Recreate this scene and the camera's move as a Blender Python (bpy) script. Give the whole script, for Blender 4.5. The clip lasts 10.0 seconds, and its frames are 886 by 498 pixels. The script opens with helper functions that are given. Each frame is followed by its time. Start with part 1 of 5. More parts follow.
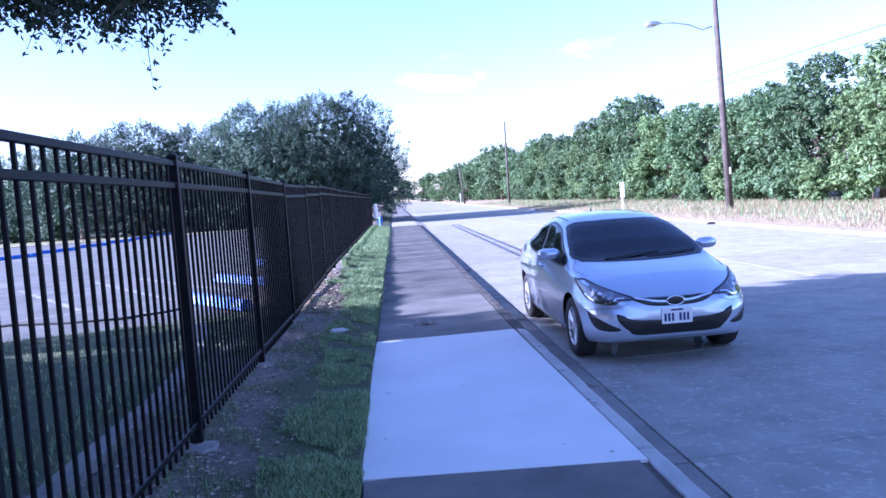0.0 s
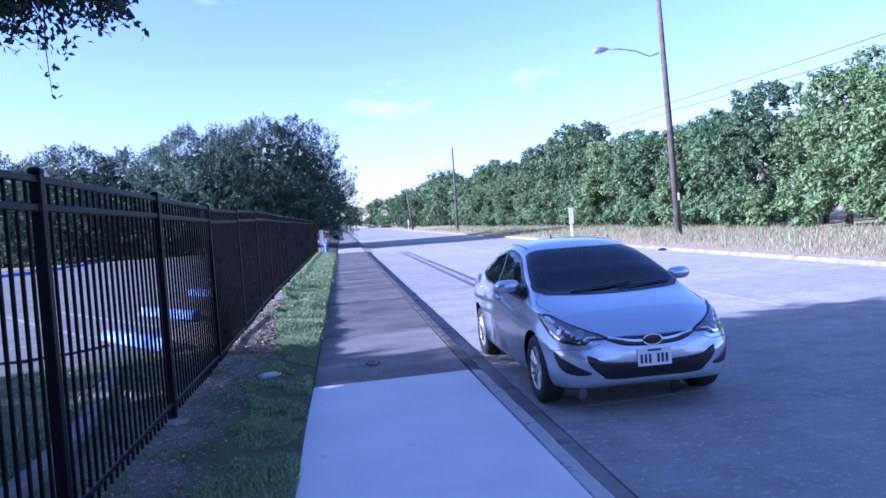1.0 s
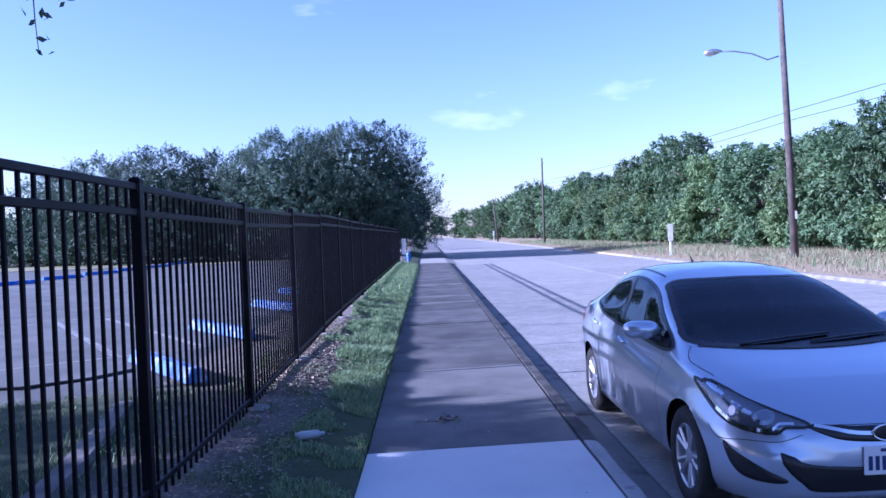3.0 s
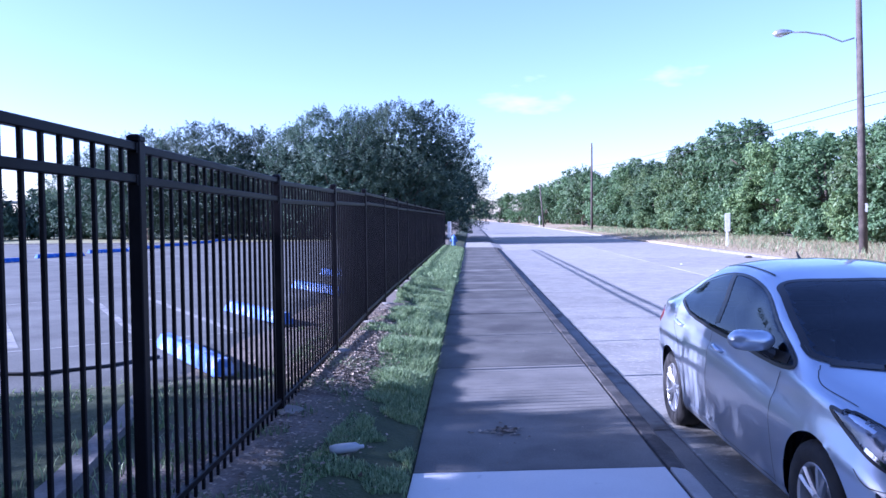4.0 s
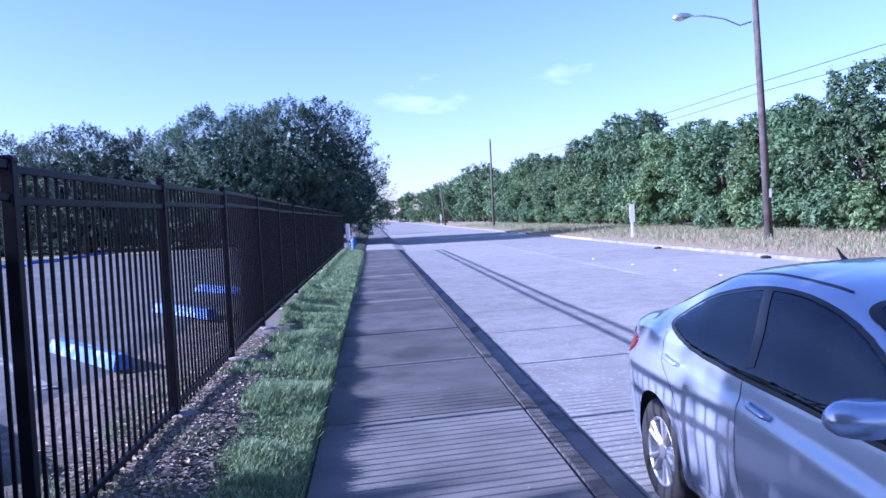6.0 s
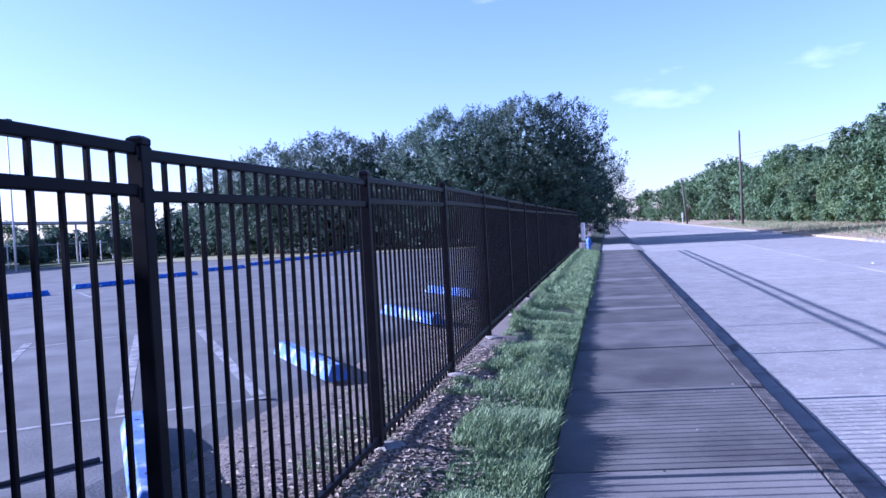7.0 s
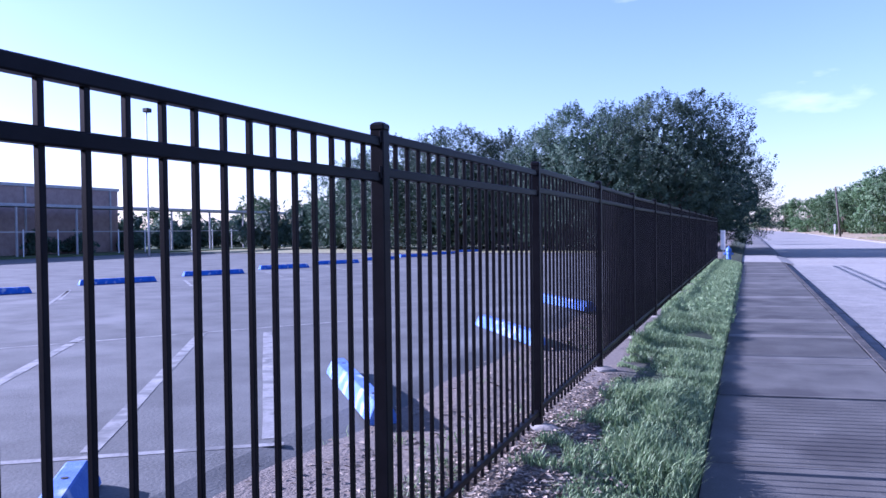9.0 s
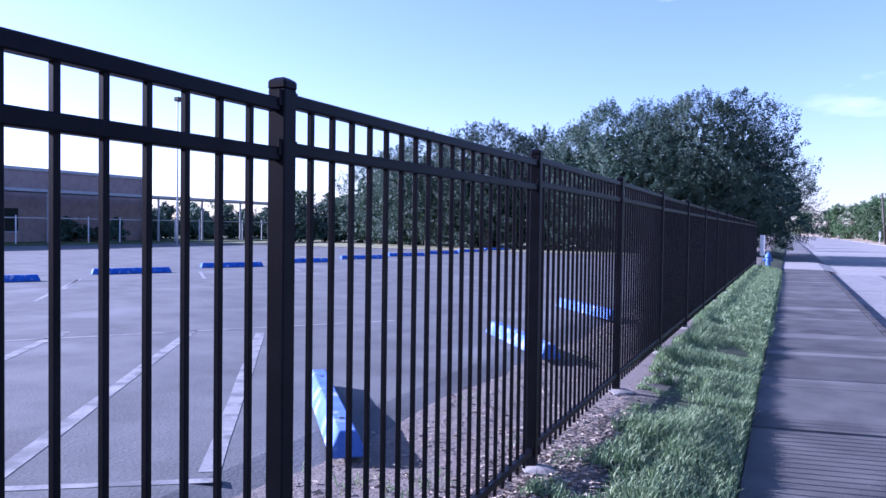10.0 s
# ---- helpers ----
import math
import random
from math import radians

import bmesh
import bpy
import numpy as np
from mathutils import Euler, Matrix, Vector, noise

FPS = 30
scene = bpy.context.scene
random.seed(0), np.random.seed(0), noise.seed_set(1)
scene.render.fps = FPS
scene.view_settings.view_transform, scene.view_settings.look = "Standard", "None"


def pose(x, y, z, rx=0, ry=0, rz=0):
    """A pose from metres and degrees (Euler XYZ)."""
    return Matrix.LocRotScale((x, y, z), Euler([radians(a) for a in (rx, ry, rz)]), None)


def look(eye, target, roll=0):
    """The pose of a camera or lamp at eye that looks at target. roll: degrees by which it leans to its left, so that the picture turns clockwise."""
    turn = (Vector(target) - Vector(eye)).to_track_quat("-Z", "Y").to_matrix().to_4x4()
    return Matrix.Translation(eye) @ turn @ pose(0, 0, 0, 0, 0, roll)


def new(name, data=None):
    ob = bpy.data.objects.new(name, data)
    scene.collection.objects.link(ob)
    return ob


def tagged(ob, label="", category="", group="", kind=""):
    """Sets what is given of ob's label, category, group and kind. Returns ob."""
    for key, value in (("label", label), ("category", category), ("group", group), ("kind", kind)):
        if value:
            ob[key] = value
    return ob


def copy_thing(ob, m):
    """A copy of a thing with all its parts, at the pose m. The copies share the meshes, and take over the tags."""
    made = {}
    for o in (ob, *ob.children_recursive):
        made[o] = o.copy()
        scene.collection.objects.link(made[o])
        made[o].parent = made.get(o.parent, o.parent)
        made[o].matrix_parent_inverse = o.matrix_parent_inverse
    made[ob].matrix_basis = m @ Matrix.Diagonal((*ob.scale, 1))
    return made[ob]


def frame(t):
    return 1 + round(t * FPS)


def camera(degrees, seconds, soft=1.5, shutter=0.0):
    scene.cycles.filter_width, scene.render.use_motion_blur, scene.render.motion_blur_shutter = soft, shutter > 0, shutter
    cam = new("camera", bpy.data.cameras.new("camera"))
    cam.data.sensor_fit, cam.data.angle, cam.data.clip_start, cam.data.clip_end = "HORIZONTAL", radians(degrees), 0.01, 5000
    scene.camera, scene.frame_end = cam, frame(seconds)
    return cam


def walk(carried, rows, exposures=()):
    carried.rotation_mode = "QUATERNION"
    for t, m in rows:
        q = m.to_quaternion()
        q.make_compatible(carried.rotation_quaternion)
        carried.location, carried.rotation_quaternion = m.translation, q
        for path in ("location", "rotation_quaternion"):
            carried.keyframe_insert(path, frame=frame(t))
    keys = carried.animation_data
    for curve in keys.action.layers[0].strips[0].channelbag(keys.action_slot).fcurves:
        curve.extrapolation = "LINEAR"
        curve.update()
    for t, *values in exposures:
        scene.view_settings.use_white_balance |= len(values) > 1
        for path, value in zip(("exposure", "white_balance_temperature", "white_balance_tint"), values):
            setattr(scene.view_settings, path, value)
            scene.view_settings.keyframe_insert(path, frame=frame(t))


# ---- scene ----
cam = camera(59.9, 10.0)
PATH = [
    (0, (-0.004, -0.27, 1.664), (0.124, 1.721, 1.527), -4.0),
    (0.5, (0.079, 0.196, 1.654), (0.447, 2.16, 1.558), -1.7),
    (1, (0.084, 0.71, 1.658), (0.351, 2.691, 1.579), -4.0),
    (1.5, (0.155, 1.203, 1.644), (0.595, 3.152, 1.56), -3.6),
    (2, (0.203, 1.825, 1.65), (0.511, 3.801, 1.621), -2.0),
    (2.5, (0.198, 2.337, 1.658), (0.518, 4.311, 1.608), -3.1),
    (3, (0.204, 2.896, 1.662), (0.255, 4.895, 1.623), -2.1),
    (3.2, (0.161, 3.069, 1.661), (0.042, 5.064, 1.588), -1.7),
    (4.3, (0.081, 4.141, 1.658), (0.041, 6.139, 1.578), -0.6),
    (4.5, (0.09, 4.358, 1.669), (0.055, 6.357, 1.614), -1.2),
    (5, (0.114, 4.955, 1.663), (0.282, 6.946, 1.573), -0.7),
    (5.2, (0.146, 5.151, 1.655), (0.376, 7.135, 1.558), -2.5),
    (6.3, (0.183, 6.438, 1.64), (0.314, 8.432, 1.557), -3.0),
    (6.5, (0.183, 6.667, 1.618), (0.226, 8.665, 1.533), -2.9),
    (7, (0.15, 7.26, 1.647), (-0.263, 9.216, 1.589), -3.0),
    (7.5, (0.073, 7.732, 1.643), (-0.532, 9.639, 1.623), -2.6),
    (8, (0.069, 8.236, 1.635), (-0.745, 10.062, 1.66), -1.4),
    (8.5, (0.042, 8.661, 1.577), (-0.883, 10.434, 1.524), 1.2),
    (9, (0.001, 9.238, 1.602), (-0.729, 11.1, 1.555), -0.7),
    (9.5, (0.0, 9.712, 1.627), (-0.721, 11.576, 1.564), 1.2),
    (10, (-0.03, 10.171, 1.618), (-0.841, 11.998, 1.562), 0.8),
]
EXPOSURES = [(0.0, 2.06, 4950, 42), (0.5, 1.77, 4820, 41), (1.0, 1.61, 4790, 42), (2.5, 1.28, 4750, 45), (3.2, 1.38, 4750, 44), (4.5, 1.76, 4950, 41), (5.0, 1.63, 4810, 42), (6.5, 1.33, 4750, 44), (7.5, 1.39, 4900, 45), (8.5, 1.41, 4970, 47), (10.0, 1.41, 4950, 46)]
walk(cam, [(t, look(eye, target, roll)) for t, eye, target, roll in PATH], EXPOSURES)

# ---- world, sun ----
SUN_EL, SUN_AZ = 22.3, 188.5          # degrees; azimuth of the sun counted from +x, anticlockwise
world = bpy.data.worlds.new("sky")
scene.world = world
world.use_nodes = True
_n = world.node_tree.nodes
_l = world.node_tree.links
_n.clear()
_sky = _n.new("ShaderNodeTexSky")
_sky.sky_type = "NISHITA"
_sky.sun_disc = False
_sky.sun_elevation = radians(SUN_EL)
_sky.sun_rotation = radians(90 - SUN_AZ)
_bg = _n.new("ShaderNodeBackground")
_bg.inputs["Strength"].default_value = 0.093
_sky.air_density, _sky.dust_density, _sky.ozone_density = 1.0, 0.7, 1.9
_out = _n.new("ShaderNodeOutputWorld")
_tc = _n.new("ShaderNodeTexCoord")
_map = _n.new("ShaderNodeMapping")
_map.inputs["Scale"].default_value = (1.0, 1.0, 3.2)
_cl = _n.new("ShaderNodeTexNoise")
_cl.inputs["Scale"].default_value = 4.5
_cl.inputs["Detail"].default_value = 7
_rg = _n.new("ShaderNodeMapRange")
_rg.inputs["From Min"].default_value = 0.70
_rg.inputs["From Max"].default_value = 0.92
_rg.inputs["To Max"].default_value = 0.55
_mx = _n.new("ShaderNodeMix")
_mx.data_type = "RGBA"
_mx.inputs["B"].default_value = (9.0, 9.4, 10.0, 1)
_l.new(_tc.outputs["Generated"], _map.inputs["Vector"])
_l.new(_map.outputs[0], _cl.inputs["Vector"])
_l.new(_cl.outputs["Fac"], _rg.inputs["Value"])
_l.new(_rg.outputs[0], _mx.inputs["Factor"])
_l.new(_sky.outputs[0], _mx.inputs["A"])
_l.new(_mx.outputs["Result"], _bg.inputs["Color"])
_l.new(_bg.outputs[0], _out.inputs["Surface"])
sun = new("sun", bpy.data.lights.new("sun", "SUN"))
sun.data.energy = 5.0
sun.data.angle = radians(0.53)
sun.data.color = (1.0, 0.97, 0.86)
_d = Vector((math.cos(radians(SUN_AZ)) * math.cos(radians(SUN_EL)), math.sin(radians(SUN_AZ)) * math.cos(radians(SUN_EL)), math.sin(radians(SUN_EL))))
sun.matrix_world = look(_d * 60, (0, 0, 0))


# ---- materials ----
def mat(name, c1, c2, scale=3.0, rough=0.8, bump=0.3, fine=60.0, metal=0.0, depth=0.01, per=0.0, spots=None):
    """Two-scale noise between two colours, fine bump; per: spread from piece to piece; spots: a third colour in blotches."""
    m = bpy.data.materials.new(name)
    m.use_nodes = True
    nt = m.node_tree
    n, l = nt.nodes, nt.links
    b = n["Principled BSDF"]
    tc = n.new("ShaderNodeTexCoord")
    geo = n.new("ShaderNodeNewGeometry")
    big = n.new("ShaderNodeTexNoise")
    big.inputs["Scale"].default_value = scale
    big.inputs["Detail"].default_value = 6
    small = n.new("ShaderNodeTexNoise")
    small.inputs["Scale"].default_value = fine
    small.inputs["Detail"].default_value = 4
    for t in (big, small):
        l.new(geo.outputs["Position"], t.inputs["Vector"])
    add = n.new("ShaderNodeMath")
    add.operation = "MULTIPLY_ADD"
    add.inputs[1].default_value = 0.45
    l.new(small.outputs["Fac"], add.inputs[0])
    l.new(big.outputs["Fac"], add.inputs[2])
    ramp = n.new("ShaderNodeMapRange")
    ramp.inputs["From Min"].default_value = 0.5
    ramp.inputs["From Max"].default_value = 0.95
    l.new(add.outputs[0], ramp.inputs["Value"])
    mix = n.new("ShaderNodeMix")
    mix.data_type = "RGBA"
    mix.inputs["A"].default_value = (*c1, 1)
    mix.inputs["B"].default_value = (*c2, 1)
    l.new(ramp.outputs[0], mix.inputs["Factor"])
    col = mix.outputs["Result"]
    if spots:
        sp = n.new("ShaderNodeTexNoise")
        sp.inputs["Scale"].default_value = spots[1]
        sp.inputs["Detail"].default_value = 5
        l.new(geo.outputs["Position"], sp.inputs["Vector"])
        r2 = n.new("ShaderNodeMapRange")
        r2.inputs["From Min"].default_value = spots[2]
        r2.inputs["From Max"].default_value = spots[2] + 0.12
        l.new(sp.outputs["Fac"], r2.inputs["Value"])
        m2 = n.new("ShaderNodeMix")
        m2.data_type = "RGBA"
        m2.inputs["B"].default_value = (*spots[0], 1)
        l.new(r2.outputs[0], m2.inputs["Factor"])
        l.new(col, m2.inputs["A"])
        col = m2.outputs["Result"]
    if per:
        oi = n.new("ShaderNodeObjectInfo")
        r3 = n.new("ShaderNodeMapRange")
        r3.inputs["To Min"].default_value = 1 - per
        r3.inputs["To Max"].default_value = 1 + per
        l.new(oi.outputs["Random"], r3.inputs["Value"])
        h = n.new("ShaderNodeHueSaturation")
        l.new(r3.outputs[0], h.inputs["Value"])
        l.new(col, h.inputs["Color"])
        col = h.outputs["Color"]
    l.new(col, b.inputs["Base Color"])
    b.inputs["Roughness"].default_value = rough
    b.inputs["Metallic"].default_value = metal
    if bump:
        bp = n.new("ShaderNodeBump")
        bp.inputs["Strength"].default_value = bump
        bp.inputs["Distance"].default_value = depth
        l.new(add.outputs[0], bp.inputs["Height"])
        l.new(bp.outputs[0], b.inputs["Normal"])
    return m


def leafy(name, c1, c2, trans=0.35, rough=0.55):
    """Leaf colour varied by island and by tree, with some light through the blade."""
    m = bpy.data.materials.new(name)
    m.use_nodes = True
    n, l = m.node_tree.nodes, m.node_tree.links
    b = n["Principled BSDF"]
    geo = n.new("ShaderNodeNewGeometry")
    oi = n.new("ShaderNodeObjectInfo")
    mix = n.new("ShaderNodeMix")
    mix.data_type = "RGBA"
    mix.inputs["A"].default_value = (*c1, 1)
    mix.inputs["B"].default_value = (*c2, 1)
    l.new(geo.outputs["Random Per Island"], mix.inputs["Factor"])
    r3 = n.new("ShaderNodeMapRange")
    r3.inputs["To Min"].default_value = 0.75
    r3.inputs["To Max"].default_value = 1.3
    l.new(oi.outputs["Random"], r3.inputs["Value"])
    h = n.new("ShaderNodeHueSaturation")
    l.new(r3.outputs[0], h.inputs["Value"])
    l.new(mix.outputs["Result"], h.inputs["Color"])
    l.new(h.outputs["Color"], b.inputs["Base Color"])
    b.inputs["Roughness"].default_value = rough
    tr = n.new("ShaderNodeBsdfTranslucent")
    l.new(h.outputs["Color"], tr.inputs["Color"])
    ms = n.new("ShaderNodeMixShader")
    ms.inputs["Fac"].default_value = trans
    l.new(b.outputs[0], ms.inputs[1])
    l.new(tr.outputs[0], ms.inputs[2])
    l.new(ms.outputs[0], n["Material Output"].inputs["Surface"])
    return m


def plain(name, c, rough=0.5, metal=0.0, coat=0.0, emit=0.0):
    m = bpy.data.materials.new(name)
    m.use_nodes = True
    b = m.node_tree.nodes["Principled BSDF"]
    b.inputs["Base Color"].default_value = (*c, 1)
    b.inputs["Roughness"].default_value = rough
    b.inputs["Metallic"].default_value = metal
    b.inputs["Coat Weight"].default_value = coat
    b.inputs["Coat Roughness"].default_value = 0.05
    return m


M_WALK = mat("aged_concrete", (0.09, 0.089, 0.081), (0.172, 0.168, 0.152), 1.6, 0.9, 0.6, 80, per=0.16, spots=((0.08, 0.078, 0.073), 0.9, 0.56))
# far slabs: dirt, and the dense fence shade darkened into the colour
M_WALK_DIRT_SHADE = mat("dirt_and_shade_concrete", (0.054, 0.054, 0.049), (0.116, 0.114, 0.103), 1.6, 0.9, 0.8, 80, per=0.2, spots=((0.045, 0.044, 0.042), 0.9, 0.54))
M_WALK_NEW = mat("pale_concrete", (0.64, 0.63, 0.61), (0.74, 0.73, 0.70), 1.2, 0.9, 0.25, 90, spots=((0.45, 0.44, 0.42), 5.0, 0.68))
M_ROAD = mat("road_concrete", (0.205, 0.201, 0.183), (0.305, 0.298, 0.27), 2.6, 0.9, 0.8, 85, per=0.08, depth=0.008, spots=((0.355, 0.345, 0.31), 19.0, 0.56))
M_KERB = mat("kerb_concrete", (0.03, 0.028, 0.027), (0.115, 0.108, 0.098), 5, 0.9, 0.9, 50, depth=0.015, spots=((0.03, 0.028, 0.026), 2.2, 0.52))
M_SOIL = mat("dry_soil", (0.14, 0.11, 0.08), (0.28, 0.23, 0.18), 4, 0.95, 0.9, 45, depth=0.03)
M_LAWN = mat("lawn_soil", (0.03, 0.06, 0.015), (0.09, 0.12, 0.04), 2.5, 0.95, 0.8, 40, depth=0.03)
M_ASPHALT = mat("worn_asphalt", (0.056, 0.062, 0.060), (0.122, 0.129, 0.124), 1.4, 0.9, 1.0, 45, spots=((0.142, 0.149, 0.145), 0.45, 0.58))
M_STRAW = mat("straw_ground", (0.30, 0.24, 0.13), (0.46, 0.38, 0.23), 1.5, 0.95, 0.8, 30, depth=0.03)
M_BLACK = mat("black_powder_coat", (0.004, 0.004, 0.006), (0.009, 0.009, 0.012), 8, 0.42, 0.06, 200, depth=0.001)
M_BLACK.node_tree.nodes["Principled BSDF"].inputs["Specular IOR Level"].default_value = 0.09
M_BARK = mat("bark", (0.06, 0.045, 0.035), (0.16, 0.13, 0.1), 6, 0.95, 1.0, 30, depth=0.03)
M_POLE = mat("weathered_pole_wood", (0.045, 0.038, 0.034), (0.115, 0.095, 0.083), 3, 0.9, 0.6, 60)
M_LEAF_R = leafy("bright_leaf", (0.045, 0.10, 0.042), (0.125, 0.21, 0.09))
M_LEAF_L = leafy("oak_leaf", (0.023, 0.05, 0.034), (0.08, 0.138, 0.09), 0.25, 0.7)
M_GRASS = leafy("grass_blade", (0.09, 0.165, 0.065), (0.30, 0.39, 0.20))
M_DRY = leafy("dry_grass_blade", (0.24, 0.21, 0.12), (0.45, 0.40, 0.25))
# whitish blotches imitate the sun-bleached look of the lit faces
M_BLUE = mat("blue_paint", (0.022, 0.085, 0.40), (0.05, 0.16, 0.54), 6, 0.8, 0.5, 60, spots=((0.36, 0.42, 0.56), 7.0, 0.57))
# the near stops' blue again, with the pale look of direct sun mixed in
M_BLUE_SUNLIT = mat("sunlit_blue_paint", (0.05, 0.12, 0.38), (0.12, 0.22, 0.50), 5, 0.85, 0.7, 60, spots=((0.34, 0.40, 0.55), 5.0, 0.53))
M_WHITE = mat("white_paint", (0.6, 0.6, 0.6), (0.8, 0.8, 0.8), 5, 0.6, 0.2, 60)
M_BRICK = mat("brown_brick", (0.25, 0.175, 0.155), (0.34, 0.25, 0.22), 3, 0.9, 0.4, 50)
M_STEEL = plain("galvanised", (0.5, 0.5, 0.5), 0.45, 0.8)
# stain blotches, plus the kerb's cast shadow deepened in the base colour
M_GUTTER = mat("stain_and_shade_gutter", (0.13, 0.126, 0.118), (0.25, 0.24, 0.222), 2.0, 0.9, 0.6, 60, per=0.08, spots=((0.08, 0.07, 0.06), 2.0, 0.55))
M_PAINT = plain("silver_metallic_paint", (0.51, 0.575, 0.68), 0.28, 0.62, 1.0)
M_CHROME = plain("chrome", (0.8, 0.8, 0.82), 0.08, 1.0)
M_RIM = plain("alloy", (0.50, 0.51, 0.53), 0.45, 0.8)
M_TYRE = mat("tyre_rubber", (0.012, 0.012, 0.013), (0.028, 0.027, 0.026), 14, 0.8, 0.3, 150)
M_TRIMBLACK = plain("black_plastic_trim", (0.012, 0.012, 0.013), 0.35)
M_REFLECT = plain("lamp_reflector", (0.30, 0.31, 0.34), 0.22, 0.9)
M_GAP = plain("panel_gap_dark", (0.06, 0.06, 0.065), 0.7)
M_LAMP = plain("headlight_housing", (0.15, 0.16, 0.185), 0.2, 0.55, 1.0)
M_RED = plain("red_lamp_plastic", (0.12, 0.004, 0.006), 0.3, 0.0, 0.3)
M_PLATE = plain("plate_white", (0.75, 0.75, 0.74), 0.4)
M_PLATEINK = plain("plate_ink", (0.02, 0.03, 0.12), 0.5)
M_CABIN = mat("cabin_plastic", (0.012, 0.012, 0.013), (0.025, 0.025, 0.027), 12, 0.7, 0.2, 100)
M_SEAT = mat("seat_fabric", (0.03, 0.03, 0.032), (0.06, 0.06, 0.063), 20, 0.9, 0.3, 150)
M_PLASTIC = plain("clear_plastic", (0.36, 0.39, 0.41), 0.3)


def car_glass(name, tint):
    """Tinted pane: mirror-like at its Fresnel share, dark see-through for the rest."""
    m = bpy.data.materials.new(name)
    m.use_nodes = True
    n, l = m.node_tree.nodes, m.node_tree.links
    n.remove(n["Principled BSDF"])
    tr = n.new("ShaderNodeBsdfTransparent")
    tr.inputs["Color"].default_value = (*tint, 1)
    gl = n.new("ShaderNodeBsdfGlossy")
    gl.inputs["Roughness"].default_value = 0.015
    gl.inputs["Color"].default_value = (0.75, 0.8, 0.86, 1)
    fr = n.new("ShaderNodeFresnel")
    fr.inputs["IOR"].default_value = 1.52
    mx = n.new("ShaderNodeMixShader")
    l.new(fr.outputs[0], mx.inputs["Fac"])
    l.new(tr.outputs[0], mx.inputs[1])
    l.new(gl.outputs[0], mx.inputs[2])
    l.new(mx.outputs[0], n["Material Output"].inputs["Surface"])
    return m


M_GLASS = car_glass("tinted_car_glass", (0.12, 0.15, 0.21))
M_SCREEN = car_glass("clear_screen_glass", (0.28, 0.33, 0.38))


M_JOINT = mat("joint_dirt", (0.05, 0.045, 0.04), (0.12, 0.11, 0.09), 6, 0.95, 0.5, 60)
M_KERB_PALE = mat("pale_kerb", (0.11, 0.104, 0.094), (0.25, 0.24, 0.22), 3, 0.9, 0.6, 40)
M_FOOT = mat("footing_concrete", (0.15, 0.142, 0.13), (0.30, 0.285, 0.26), 8, 0.95, 0.8, 50)
M_LINE = mat("faded_line_paint", (0.155, 0.16, 0.156), (0.29, 0.295, 0.285), 5, 0.85, 0.0, 40, spots=((0.12, 0.127, 0.123), 4.0, 0.5))
M_LEAF_R2 = leafy("yellow_green_leaf", (0.06, 0.12, 0.045), (0.17, 0.25, 0.095))
M_LEAF_R3 = leafy("deep_green_leaf", (0.035, 0.08, 0.03), (0.10, 0.17, 0.065))
M_RUBBER = mat("black_rubber", (0.012, 0.012, 0.012), (0.03, 0.03, 0.03), 10, 0.75, 0.2, 120)
M_TRIM = mat("grey_white_trim", (0.30, 0.30, 0.305), (0.40, 0.40, 0.40), 3, 0.6, 0.1, 40)
M_AWNING = mat("pale_blue_metal", (0.30, 0.40, 0.52), (0.38, 0.48, 0.6), 3, 0.4, 0.1, 40, metal=0.2)
M_GLASSDARK = plain("dark_window_glass", (0.02, 0.022, 0.025), 0.08)
M_HYD = mat("blue_hydrant_paint", (0.06, 0.14, 0.42), (0.12, 0.24, 0.55), 8, 0.5, 0.3, 60)
M_KERB_NEW = mat("new_kerb", (0.34, 0.33, 0.31), (0.47, 0.46, 0.44), 3, 0.9, 0.4, 60, spots=((0.16, 0.15, 0.14), 6.0, 0.60))
M_VERGE = mat("dry_lawn", (0.13, 0.15, 0.06), (0.30, 0.28, 0.16), 0.8, 0.95, 0.8, 20, depth=0.03)
M_DEAD = leafy("dead_leaf", (0.11, 0.085, 0.065), (0.46, 0.39, 0.30), 0.1, 0.85)



# ---- mesh helpers ----
def link(name, bm, material, parent=None, label="", smooth=False):
    me = bpy.data.meshes.new(name)
    bm.to_mesh(me)
    bm.free()
    if smooth:
        me.shade_smooth()
    me.materials.append(material)
    ob = new(name, me)
    if parent:
        ob.parent = parent
    if label:
        ob["label"] = label
    return ob


def part(name, bm, material, parent, label="", smooth=False):
    return link(name, bm, material, parent, label, smooth)


def raw(name, verts, faces, material, parent=None, smooth=False):
    me = bpy.data.meshes.new(name)
    me.from_pydata(verts, [], faces)
    if smooth:
        me.shade_smooth()
    me.materials.append(material)
    ob = new(name, me)
    if parent:
        ob.parent = parent
    return ob


def box(bm, x0, x1, y0, y1, z0, z1, bevel=0.0):
    r = bmesh.ops.create_cube(bm, size=1, matrix=Matrix.LocRotScale(((x0 + x1) / 2, (y0 + y1) / 2, (z0 + z1) / 2), None, (x1 - x0, y1 - y0, z1 - z0)))
    if bevel:
        es = list({e for v in r["verts"] for e in v.link_edges})
        bmesh.ops.bevel(bm, geom=es, offset=bevel, segments=1, affect="EDGES")
    return bm


def boxed(*a, bevel=0.0):
    return box(bmesh.new(), *a, bevel=bevel)


